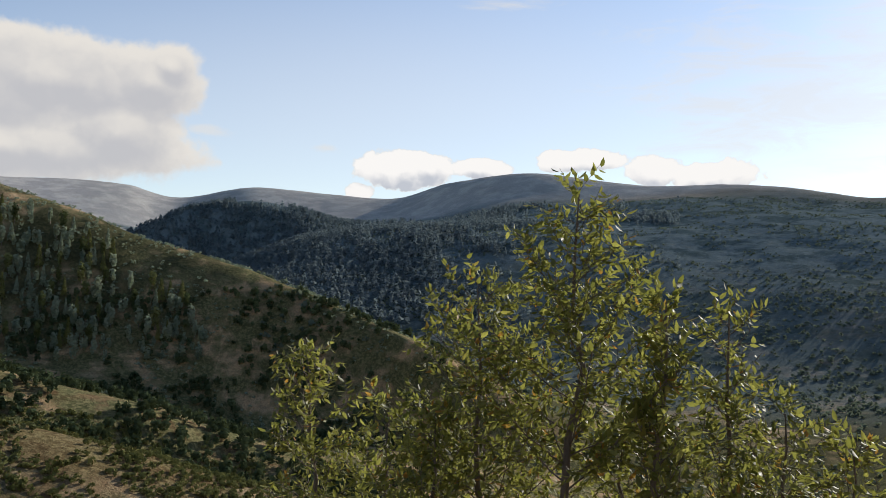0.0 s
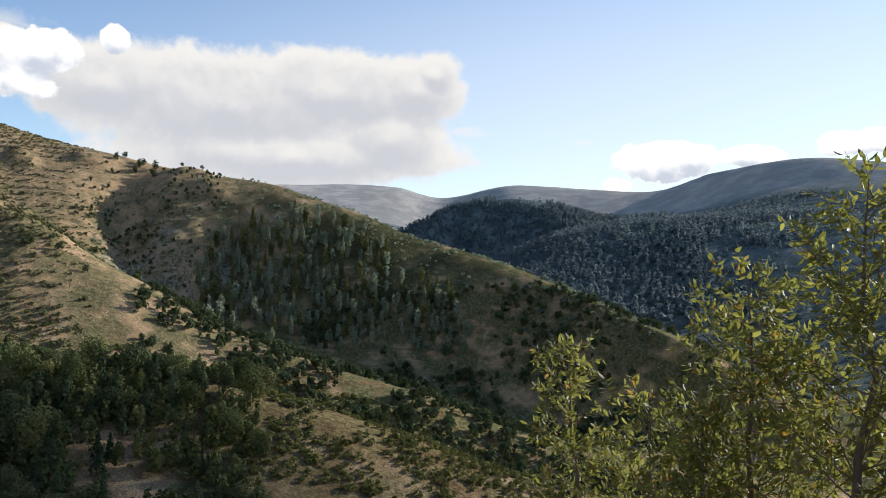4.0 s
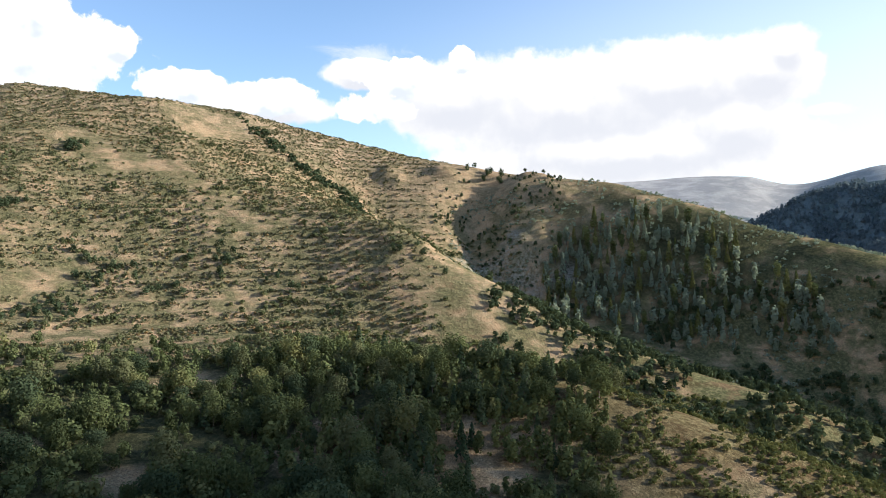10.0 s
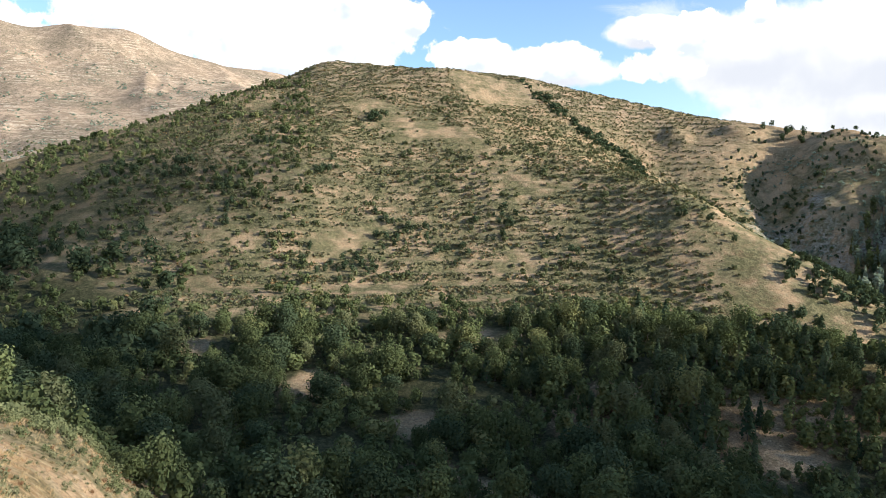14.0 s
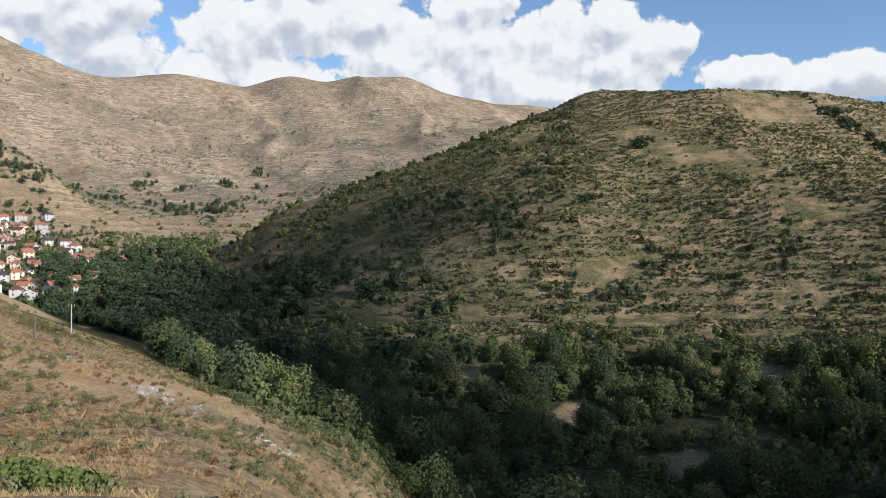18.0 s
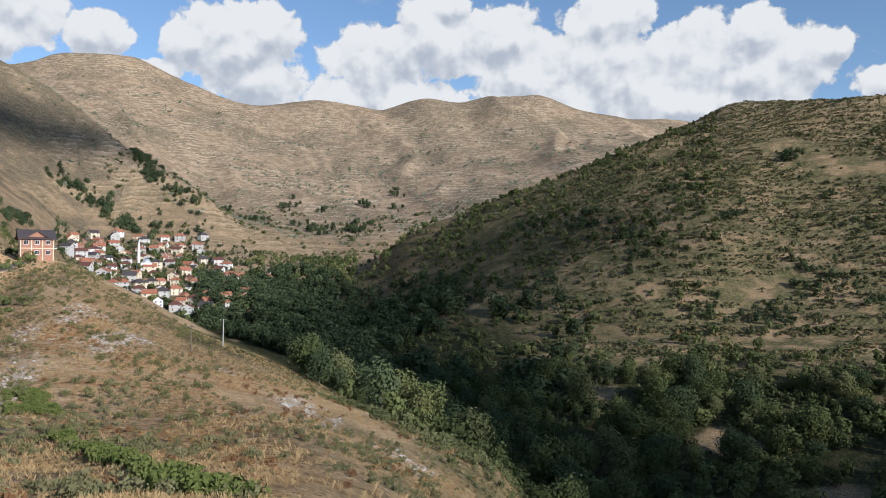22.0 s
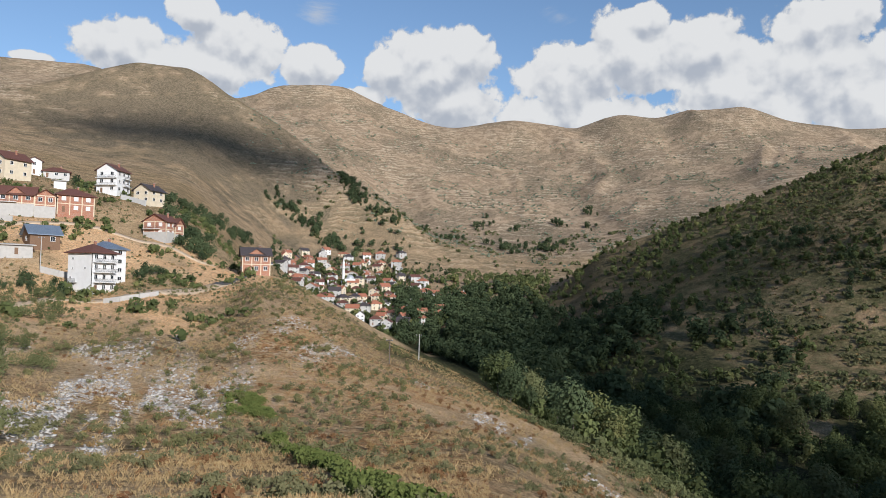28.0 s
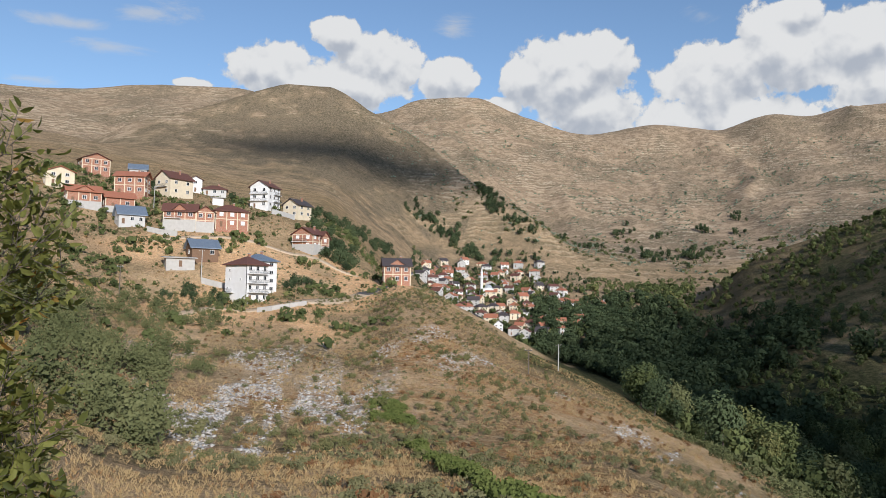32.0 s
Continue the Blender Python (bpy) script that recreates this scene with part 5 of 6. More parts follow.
def body_solid(w, d, h, kind, rise, deep):
    bm = boxed((-w / 2, -d / 2, -deep, w / 2, d / 2, h))
    if kind == "gable_x":
        prism(bm, [(-w / 2, -d / 2, h + 0.002), (-w / 2, d / 2, h + 0.002), (-w / 2, 0, h + rise - 0.02)], (w, 0, 0))
    elif kind == "gable_y":
        prism(bm, [(-w / 2, -d / 2, h + 0.002), (w / 2, -d / 2, h + 0.002), (0, -d / 2, h + rise - 0.02)], (0, d, 0))
    return bm


def window_on(parent, face, along, z, w, d, ww=1.1, wh=1.3, fine=True, shutter=None):
    """A window on a face: front (-y), back, left (-x), right (+x)."""
    t = 0.07
    if face in ("front", "back"):
        y = (-d / 2 if face == "front" else d / 2)
        s = -1 if face == "front" else 1
        rect = lambda x0, x1, z0, z1, o0, o1: (along + x0, y + s * o0, z + z0, along + x1, y + s * o1, z + z1)
    else:
        x = (-w / 2 if face == "left" else w / 2)
        s = -1 if face == "left" else 1
        rect = lambda x0, x1, z0, z1, o0, o1: (x + s * o0, along + x0, z + z0, x + s * o1, along + x1, z + z1)
    bar = 0.10
    bm = boxed(rect(-ww / 2, -ww / 2 + bar, 0, wh, -0.05, t), rect(ww / 2 - bar, ww / 2, 0, wh, -0.05, t), rect(-ww / 2 + bar, ww / 2 - bar, 0, bar, -0.05, t), rect(-ww / 2 + bar, ww / 2 - bar, wh - bar, wh, -0.05, t),
               rect(-0.04, 0.04, bar, wh - bar, -0.05, t - 0.01))
    frame_ob = part("window", bm, "frame_white", parent)
    part("pane", boxed(rect(-ww / 2 + bar, ww / 2 - bar, bar, wh - bar, -0.06, 0.025)), shutter or "window_glass", frame_ob)
    if fine:
        part("sill", boxed(rect(-ww / 2 - 0.1, ww / 2 + 0.1, -0.09, -0.01, -0.05, 0.16)), "concrete", frame_ob)
    return frame_ob


def balcony(parent, face, a0, a1, z, w, d, deep=1.2, rail="rail_dark"):
    """A slab with a railing of posts and bars."""
    y = -d / 2
    if face == "front":
        slab = (a0, y - deep, z - 0.16, a1, y + 0.02, z)
        bars = [(a0, y - deep, z + 0.98, a1, y - deep + 0.06, z + 1.04), (a0, y - deep, z + 0.12, a1, y - deep + 0.05, z + 0.17)]
        n = int((a1 - a0) / 0.35)
        bars += [(a0 + (a1 - a0) * k / n - 0.02, y - deep + 0.01, z, a0 + (a1 - a0) * k / n + 0.02, y - deep + 0.05, z + 1.0) for k in range(n + 1)]
    else:
        s = 1 if face == "right" else -1
        x = s * w / 2
        slab = (x - s * 0.02, a0, z - 0.16, x + s * deep, a1, z)
        bars = [(x + s * deep, a0, z + 0.98, x + s * (deep - 0.06), a1, z + 1.04), (x + s * deep, a0, z + 0.12, x + s * (deep - 0.05), a1, z + 0.17)]
        n = int((a1 - a0) / 0.35)
        bars += [(x + s * (deep - 0.01), a0 + (a1 - a0) * k / n - 0.02, z, x + s * (deep - 0.05), a0 + (a1 - a0) * k / n + 0.02, z + 1.0) for k in range(n + 1)]
    b = part("balcony", boxed(slab), "plaster_white", parent)
    part("railing", boxed(*bars), rail, b)


def house(bearing, distance, w, d, h, roof, rise, wall, roof_mat, turn=0.0, floors=2, cols=(2, 2), frame_bars=False, plinth=0.0, chimneys=1, deep=5.0, label="", group="houses on the slope",
          balconies=(), fine=True, lift=0.0, shutter=None, name="house", door=True, gablet=0.0):
    x, y, z = at(bearing, distance)
    ob = thing(name, Matrix.Translation((x, y, z + lift)) @ pose(0, 0, 0, 0, 0, bearing + turn) @ Matrix.Scale(0.86 if fine else 1.0, 4), label, "house", group)
    part("wall", body_solid(w, d, h, roof, rise, deep), wall, ob)
    part("roof", roof_solid(roof, w, d, h, rise, 0.85 if fine else 0.5), roof_mat, ob)
    if gablet:
        g = gablet * w / 2
        part("gable", prism(bmesh.new(), [(-g, -d / 2 - 0.03, h - 0.3), (g, -d / 2 - 0.03, h - 0.3), (g, -d / 2 - 0.03, h), (0, -d / 2 - 0.03, h + rise * 0.8), (-g, -d / 2 - 0.03, h)], (0, d * 0.4, 0)), wall, ob)
        e = g + 0.5
        part("gable_roof", prism(bmesh.new(), [(-e, -d / 2 - 0.7, h - 0.25), (0, -d / 2 - 0.7, h + rise * 0.8 + 0.02), (e, -d / 2 - 0.7, h - 0.25), (e, -d / 2 - 0.7, h), (0, -d / 2 - 0.7, h + rise * 0.8 + 0.25), (-e, -d / 2 - 0.7, h)],
                                 (0, d * 0.45 + 0.5, 0)), roof_mat, ob)
    storey = h / floors
    for face, count, span in (("front", cols[0], w), ("left", cols[1], d), ("right", cols[1], d)):
        for f in range(floors):
            for k in range(count):
                a = (k + 0.5) / count * span - span / 2
                if f == 0 and k == 0 and face == "front" and door:
                    part("door", boxed((a - 0.5, -d / 2 - 0.05, 0.0, a + 0.5, -d / 2 + 0.05, 2.05)), "wood_brown", ob)
                    continue
                if not fine and face == "left" and k:
                    continue
                window_on(ob, face, a, f * storey + storey * 0.32, w, d, min(1.5, span / count * 0.42), min(1.45, storey * 0.48), fine, shutter)
    if frame_bars:
        bars = []
        for f in range(1, floors + 1):
            zf = f * storey
            bars += [(-w / 2 - 0.04, -d / 2 - 0.04, zf - 0.28, w / 2 + 0.04, -d / 2 + 0.1, zf - 0.02), (-w / 2 - 0.041, -d / 2 + 0.1, zf - 0.28, -w / 2 + 0.1, d / 2, zf - 0.02), (w / 2 - 0.1, -d / 2 + 0.1, zf - 0.28, w / 2 + 0.041, d / 2, zf - 0.02)]
        for k in range(cols[0] + 1):
            a = -w / 2 + w * k / cols[0]
            bars.append((a - 0.16, -d / 2 - 0.06, -1.0, a + 0.16, -d / 2 + 0.1, h - 0.3))
        for s in (-1, 1):
            bars.append((s * w / 2 - 0.06, 0 - 0.16, -1.0, s * w / 2 + 0.06, 0.16, h - 0.3))
        part("concrete_frame", boxed(*bars), "plaster_cream", ob)
    if plinth:
        part("plinth", boxed((-w / 2 - 0.12, -d / 2 - 0.12, -deep, w / 2 + 0.12, d / 2 + 0.12, plinth)), "concrete", ob)
    for k in range(chimneys):
        cx = w * (0.18 - 0.4 * k)
        ch = part("chimney", boxed((cx - 0.3, -0.3 + d * 0.1, h + rise * 0.4, cx + 0.3, 0.3 + d * 0.1, h + rise + 0.8)), "brick" if fine else "plaster_grey", ob)
        part("cap", boxed((cx - 0.4, -0.4 + d * 0.1, h + rise + 0.8, cx + 0.4, 0.4 + d * 0.1, h + rise + 0.92)), "concrete", ch)
    for face, a0, a1, zb in balconies:
        balcony(ob, face, a0, a1, zb, w, d)
    return ob


def wall_run(points, height, thick, mat, label, name="retaining_wall", deep=2.5):
    """A free-standing wall that follows the ground through the places (bearing, distance)."""
    spots = [at(b, r) for b, r in points]
    bm = bmesh.new()
    for (x0, y0, z0), (x1, y1, z1) in zip(spots, spots[1:]):
        n = Vector((y0 - y1, x1 - x0, 0)).normalized() * thick / 2
        ring = [(x0 - n.x, y0 - n.y, z0 - deep), (x1 - n.x, y1 - n.y, z1 - deep), (x1 - n.x, y1 - n.y, z1 + height), (x0 - n.x, y0 - n.y, z0 + height)]
        prism(bm, ring, (2 * n.x, 2 * n.y, 0))
    me = bpy.data.meshes.new(name)
    bmesh.ops.recalc_face_normals(bm, faces=bm.faces)
    bm.to_mesh(me)
    bm.free()
    me.materials.append(MAT[mat])
    return tagged(new(name, me), label, "wall")


def slope_houses():
    # the tall white block, corner on
    big = house(117.8, 212, 9.0, 9.0, 11.4, "hip", 2.6, "plaster_white", "roof_brown", 44, 4, (3, 0), chimneys=1, deep=6, label="white four-storey block with brown hipped roof and railed balconies",
                balconies=[("front", -4.2, 3.8, 2.9), ("front", -4.2, 3.8, 5.75), ("front", -4.2, 3.8, 8.6), ("left", 0.5, 4.2, 2.9)])
    for a, zz in ((2.6, 9.2), (2.6, 6.4), (3.4, 3.8), (-2.0, 6.4)):
        window_on(big, "left", a, zz, 9.0, 9.0, 0.7, 0.8)
    part("drainpipe", boxed((-4.62, -4.64, -3, -4.48, -4.502, 11.3)), "rail_dark", big)
    house(117.0, 221, 9, 7, 10.4, "hip", 2.2, "plaster_white", "roof_metal", 40, 4, (2, 1), chimneys=1, deep=8, label="white block wing with a grey sheet-metal roof behind the tall house")
    house(120.9, 240, 9, 7, 3.6, "gable_x", 2.6, "wood_brown", "roof_metal", 18, 1, (2, 1), chimneys=0, deep=6, label="low dark house with a blue-grey metal roof")
    house(122.4, 233, 9, 5, 2.8, "shed", 0.5, "concrete", "concrete", 10, 1, (1, 0), chimneys=0, deep=6, label="flat-roofed concrete garage with a dark opening", shutter="rail_dark")
    house(122.9, 308, 9.5, 12.5, 7.4, "gable_y", 3.2, "plaster_cream", "roof_brown", -50, 2, (2, 2), chimneys=2, label="cream rendered house with a brown gable roof", balconies=[("front", -4, 3, 3.6)])
    house(116.7, 313, 9.5, 10, 9.6, "gable_y", 2.8, "plaster_white", "roof_brown", -32, 3, (2, 3), chimneys=1, deep=7, label="white three-storey gabled house with long balconies",
          balconies=[("front", -4.7, 4.7, 3.1), ("front", -4.7, 4.7, 6.3), ("right", -1, 4.5, 3.1), ("right", -1, 4.5, 6.3)])
    house(114.4, 302, 8.5, 9, 5.4, "gable_y", 2.6, "plaster_cream", "roof_dark", -40, 2, (2, 2), chimneys=1, deep=6, label="pale rendered house with a dark gabled roof")
    house(122.4, 267, 11.5, 9, 6.0, "gable_x", 2.9, "brick", "roof_brown", -6, 2, (3, 2), True, 2.6, 1, 7, "unfinished red brick house with concrete frame and grey plinth", balconies=[("front", -5.4, 0.4, 3.1)], gablet=0.45)
    house(120.9, 266, 6.5, 7.5, 6.4, "gable_y", 2.0, "brick", "roof_brown", 10, 2, (2, 1), True, 2.6, 0, 7, "narrow red brick wing with gabled dormer front on a grey plinth")
    house(119.2, 271, 12.5, 10, 6.3, "hip", 2.8, "brick", "roof_brown", 16, 2, (3, 2), True, 0, 1, 7, "red brick house with pale window panels and a brown hipped roof", shutter="frame_white")
    house(113.5, 269, 9.5, 9, 5.8, "gable_y", 2.6, "brick", "roof_brown", -34, 2, (2, 3), True, 1.8, 1, 7, "half-rendered brick house with brown cross-gable roof and white base", balconies=[("front", -4.5, 2.5, 2.9)], shutter="frame_white")
    house(112.7, 270, 4.5, 5, 5.4, "gable_y", 2.4, "brick", "roof_brown", 48, 2, (1, 1), True, 1.8, 0, 7, "gabled brick bay with white-panelled windows", shutter="frame_white")
    house(107.15, 250, 9.6, 8, 6.6, "gable_x", 2.6, "brick", "roof_dark", 6, 2, (3, 2), True, 0, 1, 7, "unfinished orange brick house with concrete bands and dark roof", balconies=[("right", -3, 3, 3.3)], gablet=0.62, shutter="window_glass")
    house(128.1, 326, 11.5, 9, 6.0, "gable_y", 2.4, "brick", "roof_brown", 14, 2, (3, 2), True, 0, 0, 7, "red brick gabled house with white-framed windows")
    house(125.6, 301, 12, 9, 7.6, "gable_x", 2.2, "brick", "roof_red", -16, 2, (3, 2), True, 0, 1, 7, "brick house with pale red tiled roof among trees")
    house(125.3, 374, 8.5, 7, 3.6, "gable_x", 2.6, "plaster_grey", "roof_metal", 0, 1, (2, 1), chimneys=0, label="small house with a bright blue-grey metal roof")
    house(128.7, 281, 12, 8, 4.6, "gable_x", 2.4, "brick", "roof_red", 10, 1, (3, 2), True, 0.8, 1, 6, "long low brick house with a red tiled gable roof", gablet=0.6)
    house(126.5, 283, 10.5, 8, 4.4, "gable_x", 2.3, "brick", "roof_red", 12, 1, (2, 1), True, 0.8, 0, 6, "low brick annexe with a red tiled roof")
    house(125.7, 268, 9.3, 6.5, 4.0, "gable_x", 2.9, "plaster_grey", "roof_metal", 14, 1, (3, 1), chimneys=0, deep=6, label="small grey house with a steep blue-grey metal roof")
    house(130.2, 294, 10, 8, 5.4, "gable_y", 2.0, "plaster_cream", "roof_red", 10, 2, (2, 1), True, 0, 0, 6, "pale brick house half hidden by leaves")
    house(121.6, 345, 6.5, 7, 6.0, "gable_y", 1.6, "plaster_white", "roof_brown", 10, 2, (1, 2), chimneys=0, deep=8, label="narrow white house behind the cream one")
    house(120.2, 345, 11, 8, 3.0, "hip", 2.2, "plaster_grey", "roof_brown", 0, 1, (3, 1), chimneys=1, deep=8, label="low house with a brown hipped roof among trees")
    house(119.95, 304, 4.6, 4, 2.8, "shed", 0.3, "plaster_white", "concrete", 0, 1, (0, 0), chimneys=0, deep=4, label="small white flat-roofed shed", door=False, name="shed")
    wall_run([(117.0, 195), (116.0, 193), (114.8, 192.5), (113.6, 195)], 1.1, 0.5, "concrete", "low stone retaining wall below the track")
    wall_run([(120.9, 224), (119.8, 222), (118.6, 221)], 1.6, 0.4, "concrete", "grey concrete yard wall behind the white block")
    wall_run([(116.2, 303), (115.4, 300), (114.6, 296)], 1.8, 0.4, "plaster_grey", "pale garden wall below the white gabled house")
    wall_run([(124.6, 262), (123.6, 259), (122.6, 257)], 1.6, 0.4, "concrete", "concrete garden wall in front of the brick houses")


slope_houses()


def draped_strip(name, points, width, mat, label, raise_by=0.12):
    """A road laid on the ground through places (bearing, distance)."""
    bs = np.array([p[0] for p in points], float)
    rs = np.array([p[1] for p in points], float)
    q = np.linspace(0, len(points) - 1, len(points) * 8)
    b, r = np.interp(q, np.arange(len(bs)), bs), np.interp(q, np.arange(len(rs)), rs)
    x, y = -np.sin(np.radians(b)) * r, np.cos(np.radians(b)) * r
    tx, ty = np.gradient(x), np.gradient(y)
    ln = np.hypot(tx, ty)
    nx, ny = -ty / ln, tx / ln
    cols = np.linspace(-0.5, 0.5, 5) * width
    vx, vy = x[:, None] + nx[:, None] * cols, y[:, None] + ny[:, None] * cols
    vz = np.maximum(grid_at(GZ, vx.ravel(), vy.ravel()).reshape(vx.shape), grid_at(GZ, x, y)[:, None] - 0.2) + raise_by
    top = np.stack([vx, vy, vz], -1).reshape(-1, 3)
    n, m = vx.shape
    i, j = np.meshgrid(np.arange(n - 1), np.arange(m - 1), indexing="ij")
    f = np.stack([i * m + j, i * m + j + 1, (i + 1) * m + j + 1, (i + 1) * m + j], -1).reshape(-1, 4)
    low = top - [0, 0, 0.6]
    k = len(top)
    rim = []
    for a in range(n - 1):
        rim += [(a * m, (a + 1) * m, (a + 1) * m + k, a * m + k), (a * m + m - 1, a * m + m - 1 + k, (a + 1) * m + m - 1 + k, (a + 1) * m + m - 1)]
    return tagged(new(name, mesh_from(name, np.concatenate([top, low]), np.concatenate([f, np.array(rim)]), MAT[mat])), label, "road", kind="structure")


draped_strip("road", [(124, 188), (121.8, 193), (119.5, 199), (116.0, 197), (112.9, 202), (110.4, 221), (108.8, 236)], 4.2, "dirt_road", "pale unpaved track cut along the hillside")
draped_strip("road", [(109.6, 229), (108.8, 236), (107.9, 241), (107.2, 243)], 3.8, "asphalt", "dark worn stretch of track by the brick house", 0.2)
draped_strip("road", [(124.5, 253), (121, 257), (117.5, 262), (113.8, 261), (111.6, 259), (110, 262)], 2.6, "dirt_road", "narrow dirt path between the upper houses")


def village():
    """Houses stepped up the far bank round the mosque."""
    g = random.Random(12)
    walls = ["plaster_white", "plaster_grey", "plaster_cream", "concrete", "plaster_grey", "plaster_cream", "brick", "concrete"]
    roofs = ["roof_red", "roof_red", "roof_brown", "roof_red", "roof_dark", "roof_brown"]
    words = {"plaster_white": "white", "plaster_cream": "cream", "plaster_grey": "grey", "concrete": "bare concrete", "brick": "brick"}
    roof_words = {"roof_red": "red tiled", "roof_brown": "brown tiled", "roof_dark": "dark"}
    spots = [(97.65, 592)]
    tries = 0
    while len(spots) < 112 and tries < 4000:
        tries += 1
        b = g.uniform(93.6, 105.4)
        r = g.uniform(590, 850)
        lo = 590 + max(0, b - 99) * 12
        hi = 850 - max(0, 97 - b) * 38 - max(0, b - 103) * 30
        if not lo < r < hi or abs(b - 100.9) < 0.5 and abs(r - 722) < 24:
            continue
        if all((b - q) ** 2 * 140 + (r - s) ** 2 > 12.2 ** 2 for q, s in spots):
            spots.append((b, r))
    spots += [(91.6, 640), (92.2, 690), (91.2, 655)]
    for i, (b, r) in enumerate(spots):
        wall, roof_mat = g.choice(walls), g.choice(roofs)
        if i == 0:
            wall, roof_mat = "plaster_grey", "roof_brown"
        kind = g.choice(["gable_x", "gable_y", "hip", "gable_x", "hip"])
        fl = g.choice([1, 2, 2, 2, 2])
        house(b, r, g.uniform(6.5, 10.5), g.uniform(6, 8), 2.4 * fl, kind, g.uniform(2.0, 3.0), wall, roof_mat, g.uniform(-40, 40), fl, (2, 1), chimneys=g.choice([0, 1]), deep=6,
              label=words[wall] + " village house with a " + roof_words[roof_mat] + " roof among trees", group="village houses", fine=False)


village()


def mosque():
    x, y, z = at(100.88, 722)
    ob = thing("mosque", Matrix.Translation((x, y, z)) @ pose(0, 0, 0, 0, 0, 100), "white village mosque with a slender minaret and grey dome", "mosque")
    part("hall", boxed((1.6, -5, -5, 11, 5, 6.5)), "plaster_white", ob)
    for k in range(3):
        window_on(ob, "front", 3.2 + 2.8 * k, 2.2, 11, 10, 1.0, 2.2, False)
    dome = bmesh.new()
    bmesh.ops.create_uvsphere(dome, u_segments=20, v_segments=10, radius=3.6, matrix=Matrix.Translation((6.3, 0, 6.6)))
    part("dome", dome, "lead", ob)
    rings = [(1.9, -3), (1.9, 4.0), (1.25, 5.2), (1.2, 15.5), (1.75, 16.0), (1.75, 17.0), (1.05, 17.01), (1.0, 20.5), (1.2, 20.6), (0.05, 26.0)]
    bm = bmesh.new()
    loops = [[bm.verts.new((math.cos(a * math.pi / 6) * r, math.sin(a * math.pi / 6) * r, h)) for a in range(12)] for r, h in rings]
    for lo, up in zip(loops, loops[1:]):
        for k in range(12):
            bm.faces.new((lo[k], lo[(k + 1) % 12], up[(k + 1) % 12], up[k]))
    part("minaret", bm, "plaster_white", ob, "slender white minaret with a gallery and pointed cap")


mosque()


def utility_pole(bearing, distance, high, mat, label):
    x, y, z = at(bearing, distance)
    v, f = stem([(0, 0, -0.6), (0.02, 0, high * 0.5), (0.05, 0.02, high)], [0.15, 0.12, 0.09], 8)
    ob = thing("utility_pole", Matrix.Translation((x, y, z)) @ pose(0, 0, 0, 0, 0, bearing), label, "pole", "utility poles")
    shaft = new("shaft", mesh_from("shaft", v, f, MAT[mat], True))
    shaft.parent = ob
    part("crossarm", boxed((-0.7, -0.05, high - 0.45, 0.7, 0.05, high - 0.33)), "rail_dark", ob)
    for s in (-0.6, 0.6):
        part("insulator", boxed((s - 0.05, -0.05, high - 0.33, s + 0.05, 0.05, high - 0.15)), "frame_white", ob)


utility_pole(95.28, 192, 6.4, "concrete", "pale concrete utility pole on the slope edge")
utility_pole(97.42, 158, 5.2, "bark", "weathered wooden utility pole on the dry slope")
utility_pole(126.18, 200, 8.0, "bark", "wooden utility pole among shrubs")
utility_pole(120.9, 226, 8.5, "concrete", "concrete utility pole by the white block")
utility_pole(124.2, 286, 7.5, "concrete", "concrete utility pole between the brick houses")


# ---- young trees close to the road ----
def leaf_pieces(place, way, side, size):
    """Pointed leaves folded along the midrib: two facets on each side."""
    up = np.cross(way, side)
    n = len(place)
    s = size[:, None]
    base = place
    tip = place + way * s - up * s * 0.10
    mid = place + way * s * 0.48 - up * s * 0.02
    rib = place + way * s * 0.78 - up * s * 0.05
    left, right = place + way * s * 0.25 + side * s * 0.20 + up * s * 0.05, place + way * s * 0.25 - side * s * 0.20 + up * s * 0.05
    left_2, right_2 = place + way * s * 0.62 + side * s * 0.18 + up * s * 0.03, place + way * s * 0.62 - side * s * 0.18 + up * s * 0.03
    v = np.stack([base, mid, rib, tip, left, left_2, right, right_2], 1).reshape(-1, 3)
    k = np.arange(n)[:, None] * 8
    f = np.concatenate([k + [0, 1, 5, 4], k + [1, 2, 3, 5], k + [0, 6, 7, 1], k + [1, 7, 3, 2]])
    return v, f


def unit(v):
    return v / (np.linalg.norm(v, axis=-1, keepdims=True) + 1e-9)


LEAF_MESH = None


